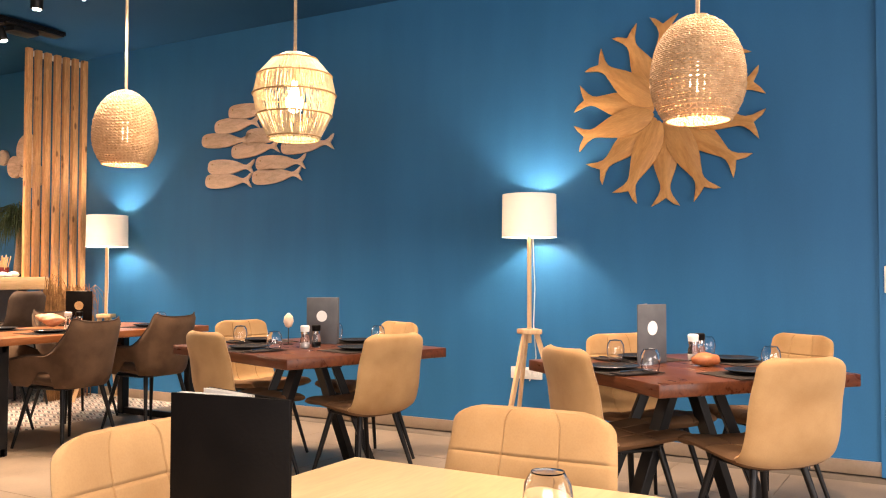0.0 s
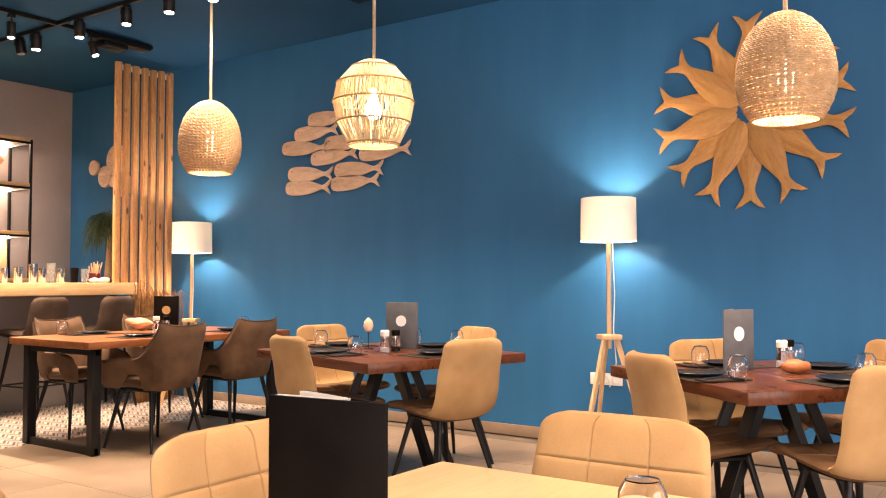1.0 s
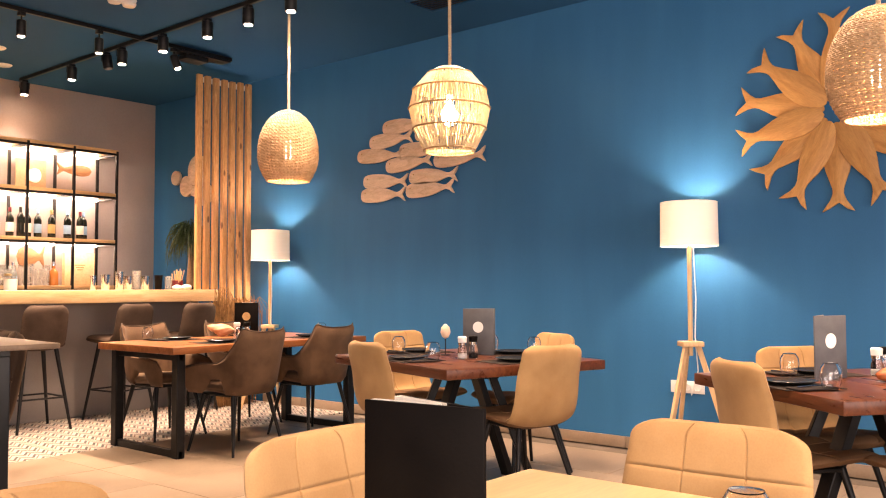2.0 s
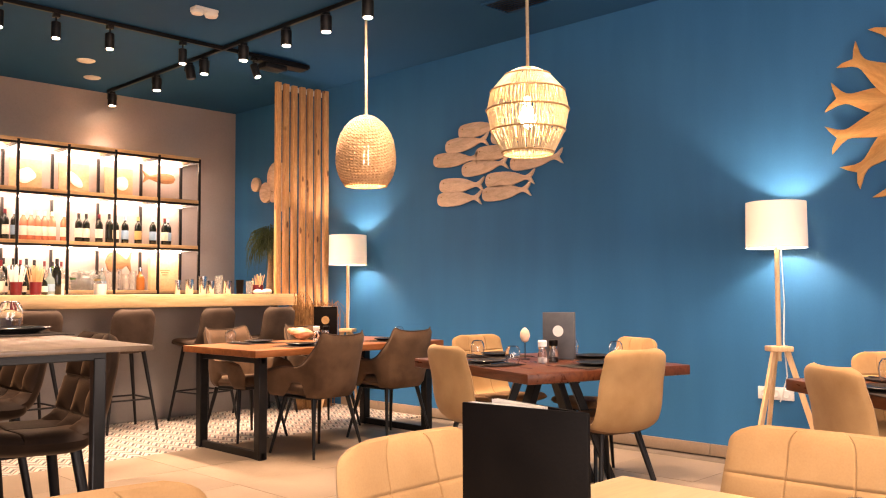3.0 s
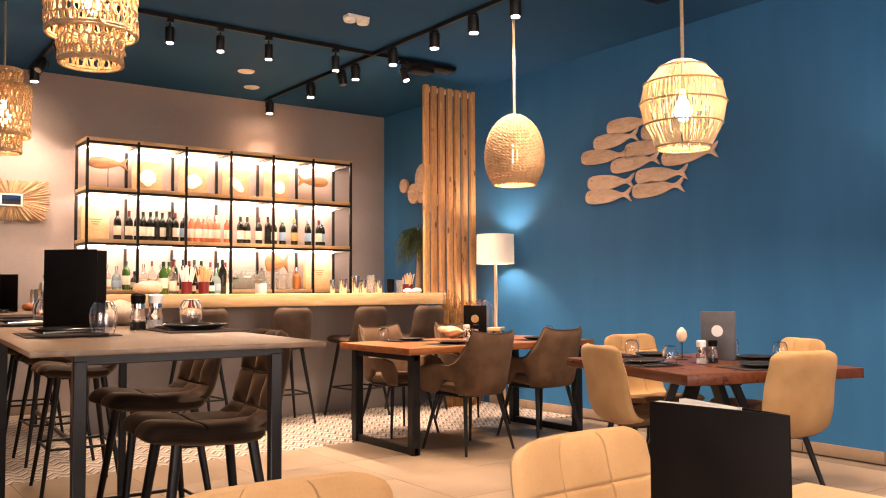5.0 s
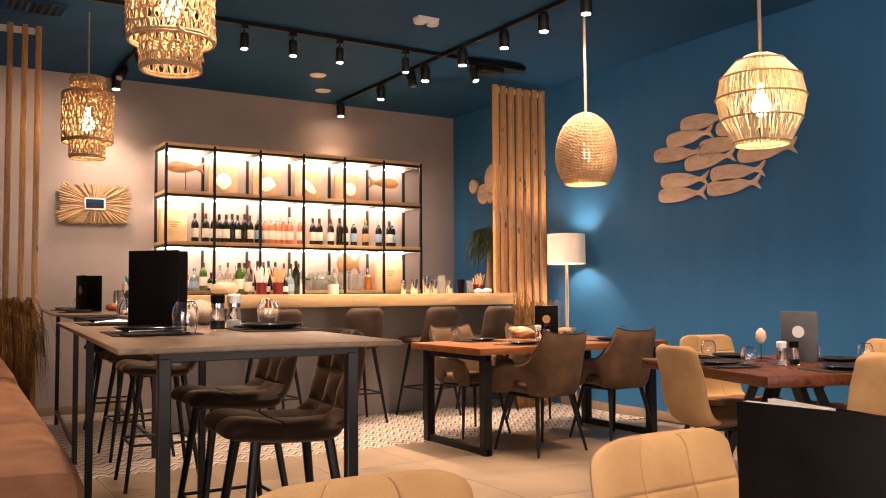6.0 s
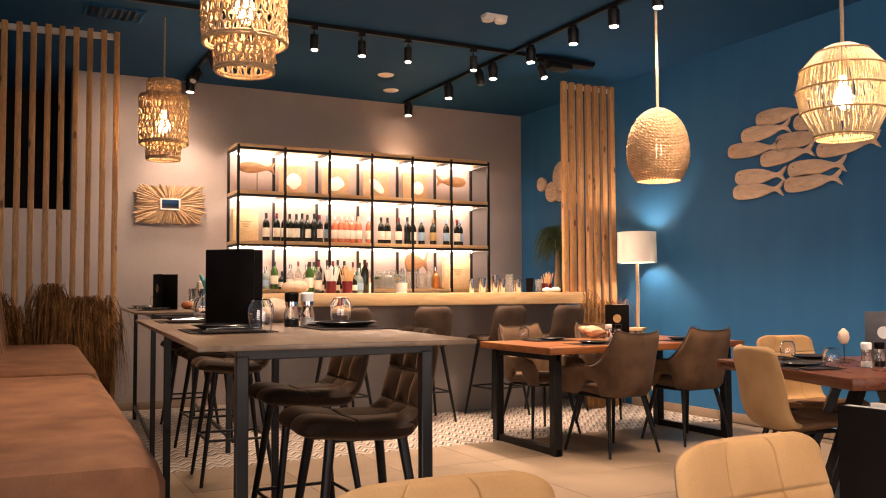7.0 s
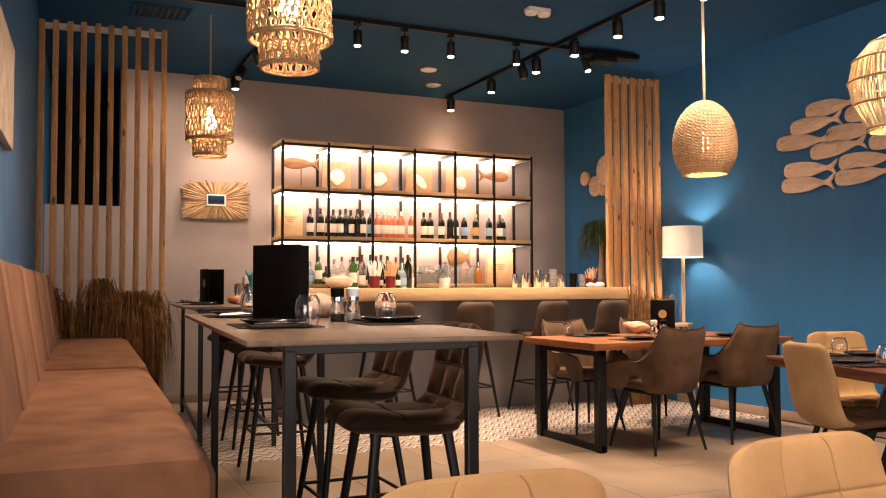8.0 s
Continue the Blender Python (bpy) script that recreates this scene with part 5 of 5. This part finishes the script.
def jar_glass():
    g = thing("stemmed_glass", "clear short bar glass on shelf", "glass", group="bar glasses")
    part("bowl", lathe([(0, 0), (0.034, 0), (0.038, 0.09), (0.036, 0.09), (0.032, 0.008), (0, 0.008)], 18), M_CLEARB, g)
    return g


JG = jar_glass()
rg = random.Random(6)
for i in range(14):
    put(JG, "jg", pose(-9.18 - 0.10 * (i % 2), SY0 + 3 * BW + 0.10 + 0.056 * (i // 2), Z1) @ Matrix.Diagonal((1, 1, rg.uniform(0.9, 1.7), 1)))
for i in range(4):
    put(JG, "jg", pose(-9.22, SY0 + 4 * BW + 0.06 + 0.085 * i, Z1) @ Matrix.Diagonal((1, 1, rg.uniform(1.1, 1.9), 1)))
for y, h, r, lid, lab in ((0.10, 0.10, 0.035, M_GREENB, "small glass jar with green lid"), (0.24, 0.12, 0.04, M_WHITE, "small glass jar with white lid"), (0.36, 0.09, 0.038, M_GOLD, "small glass jar with ochre lid")):
    t = thing("storage_jar", lab, "jar", pose(-9.10, SY0 + 3 * BW + y, Z1))
    part("jar", lathe([(0, 0), (r, 0), (r, h), (r * 0.8, h + 0.01), (0, h + 0.01)], 18), M_CLEARB, t)
    part("lid", lathe([(r * 0.82, h + 0.008), (r * 0.86, h + 0.008), (r * 0.86, h + 0.028), (0, h + 0.03)], 18), lid, t)
for y, lab in ((1.66, "white tub of straws behind the bar"), (2.06, "white tub behind the bar")):
    t = thing("white_tub", lab, "tub", pose(-8.3, SY0 + y - 0.55, 1.05), "white tubs")
    part("tub", lathe([(0, 0), (0.05, 0), (0.06, 0.22), (0.055, 0.22), (0.045, 0.01), (0, 0.01)], 20), M_PLASTIC, t)

# panels, boxes and ornaments
M_SHELL = plain("white_plaster_shell", (0.74, 0.72, 0.68), 0.6)
M_PANEL = mixed("pale_wood_panel", (0.42, 0.28, 0.16), (0.53, 0.38, 0.24), 0.55, scale=5, fine=40, bump=0.06, stretch=(1, 6, 1), dark=0.2)


M_FISHW = mixed("carved_brown_wood", (0.20, 0.085, 0.032), (0.32, 0.15, 0.06), 0.5, scale=9, fine=60, bump=0.15, stretch=(1, 4, 4), dark=0.3)


M_BOXW = mixed("pale_box_wood", (0.60, 0.42, 0.23), (0.74, 0.56, 0.34), 0.55, scale=5, fine=40, bump=0.06, stretch=(1, 6, 1), dark=0.2)


def plaque(y, outline, label):
    t = thing("shell_plaque", label, "ornament", pose(-9.34, y, Z3, 0, 0, 90), "shell plaques")
    part("panel", boxed((0, 0.02, 0.165), (0.32, 0.02, 0.33), 0.003), M_PANEL, t)
    part("shell", prism(outline, 0.02, 0.005), M_SHELL, t, "white shell shape").matrix_local = pose(0, 0.008, 0.16)


circ = [2 * math.pi * j / 26 for j in range(26)]
plaque(SY0 + BW + 0.20, [(0.085 * math.cos(t) * (1 - 0.25 * (math.sin(t) < -0.5)), 0.09 * math.sin(t)) for t in circ] , "white scallop shell on a pale wooden panel")
plaque(SY0 + 2 * BW + 0.20, [((0.085 + 0.012 * math.cos(3 * t)) * math.cos(t), (0.08 + 0.01 * math.sin(2 * t)) * math.sin(t)) for t in circ], "white nautilus shell on a pale wooden panel")
plaque(SY0 + 3 * BW + 0.20, [(0.11 * math.cos(t) * 0.75 + 0.03 * math.sin(t), -0.10 * math.cos(t) * 0.75 + 0.04 * math.sin(t)) for t in circ], "white spindle shell on a pale wooden panel")
plaque(SY0 + 4 * BW + 0.20, [(0.08 * math.cos(t) + 0.02, 0.075 * math.sin(t) * (1 + 0.2 * math.cos(t))) for t in circ], "white snail shell on a pale wooden panel")
for y, flip, z, lab in ((SY0 + 0.26, 1, Z3 + 0.27, "carved wooden fish on a thin rod"), (SY0 + 5 * BW + 0.14, -1, Z3 + 0.25, "carved wooden fish on a thin rod"), (SY0 + 4 * BW + 0.16, 1, Z1 + 0.30, "flat round wooden fish on a thin rod")):
    fo = thing("wooden_fish", lab, "ornament", pose(-9.24, y, z, 0, 0, 90), "wooden fish")
    rnd_fish = z < Z3
    ob = part("fish", prism(fish_outline(0.40 if not rnd_fish else 0.30, 0.12 if not rnd_fish else 0.22), 0.03, 0.008), M_FISHW, fo)
    ob.matrix_local = pose(0.2 * -flip if not rnd_fish else -0.15, 0.015, 0, 0, 0, 0 if flip > 0 else 180)
    base = (Z1 if rnd_fish else Z3) - z
    part("rod", tubed([(0, 0, base), (0, 0, -0.04)], 0.004, 6), M_BLACK, fo)
for y, z, w, h in ((SY0 + 0.15, Z2, 0.27, 0.34), (SY0 + 5 * BW + 0.22, Z1, 0.34, 0.36)):
    bx = thing("wine_box", "pale wooden wine box with faint print", "box", pose(-9.30, y, z, 0, 0, 90))
    part("box", boxed((0, 0, h / 2), (w, 0.07, h), 0.003), M_BOXW, bx)
    for k in range(3):
        part("print_bar", boxed((0, -0.036, h * (0.62 - 0.07 * k)), (0.12 - 0.03 * k, 0.002, 0.012)), M_CANE, bx)


# ---- on the bar ----
def tumbler_tin(m, h, r, mat, label, name="cocktail_shaker"):
    t = thing(name, label, "bar tool", m)
    part("cup", lathe([(0, 0), (r * 0.8, 0), (r * 0.82, 0.004), (r, h), (r - 0.002, h), (r * 0.78, 0.006), (0, 0.006)], 20), mat, t)
    return t


BT = 1.1685
for y, h, r, mt, lab in ((4.04, 0.13, 0.028, M_CHROME, "steel jigger on the bar"), (4.16, 0.14, 0.042, M_CHROME, "steel mixing tin on the bar"), (4.30, 0.17, 0.042, M_CHROME, "tall steel cocktail tin"),
                         (4.39, 0.13, 0.040, M_CHROME, "short steel cocktail tin"), (4.475, 0.18, 0.040, M_CLEARB, "clear mixing glass on the bar"), (4.57, 0.13, 0.042, M_CHROME, "short steel cocktail tin"),
                         (4.71, 0.14, 0.040, M_MENU, "dark cup on the bar"), (4.82, 0.13, 0.038, M_CLEARB, "clear glass on the bar")):
    tumbler_tin(pose(-7.62, y, BT), h, r, mt, lab)
pot = thing("straw_pot", "red pot full of wooden sticks", "pot", pose(-7.64, 4.93, BT))
part("pot", lathe([(0, 0), (0.055, 0), (0.06, 0.09), (0.056, 0.09), (0.05, 0.006), (0, 0.006)], 22), M_RED, pot)
rs = random.Random(2)
for k in range(16):
    a, rr = rs.uniform(0, 6.28), rs.uniform(0, 0.035)
    part("stick", tubed([(rr * math.cos(a), rr * math.sin(a), 0.01), (rr * 2.6 * math.cos(a), rr * 2.6 * math.sin(a), rs.uniform(0.15, 0.21))], 0.005, 5), M_TRIPOD, pot)
for y, s in ((4.84, 0.03), (4.95, 0.034), (4.90, 0.025)):
    shell_stone(pose(-7.50, y, BT), (s * 1.3, s * 1.6, s * 0.8), M_SHELL, "small white pebble on the bar", "pebble", "stone", int(y * 10))
for y, mt, n in ((2.68, M_WHITE, 40), (2.84, M_TRIPOD, 34)):
    c = thing("straw_cup", "cup of drinking straws on the bar", "cup", pose(-7.86, y, BT), "straw cups")
    part("cup", lathe([(0, 0), (0.045, 0), (0.05, 0.11), (0.046, 0.11), (0.04, 0.006), (0, 0.006)], 20), M_RED, c)
    for k in range(n):
        a, rr = rs.uniform(0, 6.28), rs.uniform(0, 0.03)
        part("straw", tubed([(rr * math.cos(a), rr * math.sin(a), 0.01), (rr * 2.8 * math.cos(a), rr * 2.8 * math.sin(a), rs.uniform(0.20, 0.26))], 0.005, 5), mt, c)
shell_stone(pose(-7.7, 2.28, BT, 0, 0, 60), (0.13, 0.09, 0.06), M_STONE, "large beige shell on the bar", "seashell", "shell", 3)

# palm behind the counter's end
palm = thing("potted_palm", "potted ponytail palm with drooping green leaves", "plant", pose(-8.25, 5.49, 0))
part("stand", boxed((0, 0, 0.5), (0.3, 0.3, 1.0), 0.01), M_BARGREY, palm)
part("pot", lathe([(0, 1.0), (0.09, 1.0), (0.12, 1.2), (0.11, 1.2), (0, 1.17)], 20), M_BLACK, palm)
part("trunk", tubed([(0, 0, 1.15), (0.01, 0, 1.45), (0, 0.01, 1.72)], [0.05, 0.03, 0.022], 10), M_STICK, palm)
bm = bmesh.new()
rp = random.Random(8)
for k in range(300):
    a, L = rp.uniform(0, 6.28), rp.uniform(0.10, 0.27)
    up, fall = rp.uniform(0.02, 0.20), rp.uniform(0.06, 0.46) * (1 - 0.4 * abs(math.sin(1.5 * a)))
    d, side = Vector((math.cos(a), math.sin(a), 0)), Vector((-math.sin(a), math.cos(a), 0)) * rp.uniform(-0.04, 0.04)
    o = Vector((0, 0, 1.70 + rp.uniform(-0.08, 0.05)))
    pts = [o, o + d * L * 0.30 + Vector((0, 0, up)), o + d * L * 0.65 + side * 0.5 + Vector((0, 0, up * 0.85)), o + d * L * 0.90 + side + Vector((0, 0, up - fall * 0.4)), o + d * L + side * 1.5 + Vector((0, 0, up - fall))]
    tube(bm, pts, [0.003, 0.0045, 0.005, 0.004, 0.0012], 4, cap=False)
part("crown", bm, M_LEAF, palm)

# ---- floor tiles ----
floor_ob = bpy.data.objects["floor"]


def zigzag():
    m, t, b, ln = nodes_of("patterned_cement_tile")
    tc, sep = t.nodes.new("ShaderNodeTexCoord"), t.nodes.new("ShaderNodeSeparateXYZ")
    ln.new(tc.outputs["Object"], sep.inputs[0])

    def op(kind, a, bb=None):
        n = t.nodes.new("ShaderNodeMath")
        n.operation = kind
        for i, v in enumerate((a, bb)):
            if v is None:
                continue
            if isinstance(v, (int, float)):
                n.inputs[i].default_value = v
            else:
                ln.new(v, n.inputs[i])
        return n.outputs[0]
    zig = op('MULTIPLY', op('PINGPONG', op('MULTIPLY', sep.outputs[1], 15.56), 1.0), 0.8)
    f = op('FRACT', op('ADD', op('MULTIPLY', sep.outputs[0], 7.78), zig))
    ramp = t.nodes.new("ShaderNodeValToRGB")
    ramp.color_ramp.interpolation = 'CONSTANT'
    el = ramp.color_ramp.elements
    el[0].position, el[0].color = 0.0, (0.58, 0.52, 0.44, 1)
    el[1].position, el[1].color = 0.28, (0.030, 0.029, 0.03, 1)
    for pos, col in ((0.56, (0.56, 0.50, 0.42, 1)), (0.74, (0.20, 0.06, 0.04, 1)), (0.90, (0.58, 0.52, 0.44, 1))):
        e = el.new(pos)
        e.color = col
    ln.new(f, ramp.inputs[0])
    nz = t.nodes.new("ShaderNodeTexNoise")
    nz.inputs["Scale"].default_value = 14
    mx = t.nodes.new("ShaderNodeMix")
    mx.data_type, mx.blend_type = 'RGBA', 'MULTIPLY'
    mx.inputs[0].default_value = 0.3
    ln.new(ramp.outputs[0], mx.inputs[6])
    ln.new(nz.outputs[0], mx.inputs[7])
    ln.new(mx.outputs[2], b.inputs["Base Color"])
    b.inputs["Roughness"].default_value = 0.45
    return m


M_ZIG = zigzag()


def tiles(x0, x1, y0, y1, size, material, name):
    nx, ny = round((x1 - x0) / size), round((y1 - y0) / size)
    first_ob = part(name, boxed((0, 0, -0.005), (size - 0.0025, size - 0.0025, 0.01), 0.0008), material, floor_ob, smooth=False)
    me = first_ob.data
    r = random.Random(nx)
    for i in range(nx):
        for j in range(ny):
            ob = first_ob if i == j == 0 else new(name, me)
            ob.parent = floor_ob
            ob.matrix_local = pose(x0 + (i + 0.5) * size, y0 + (j + 0.5) * size, r.uniform(-0.0006, 0.0006))


tiles(BAR_X, -6.13, -0.10, 5.80, 0.257, M_ZIG, "patterned_tile")
tiles(-6.13, 3.97, -3.0, 5.80, 0.66, M_FLOOR, "floor_tile")
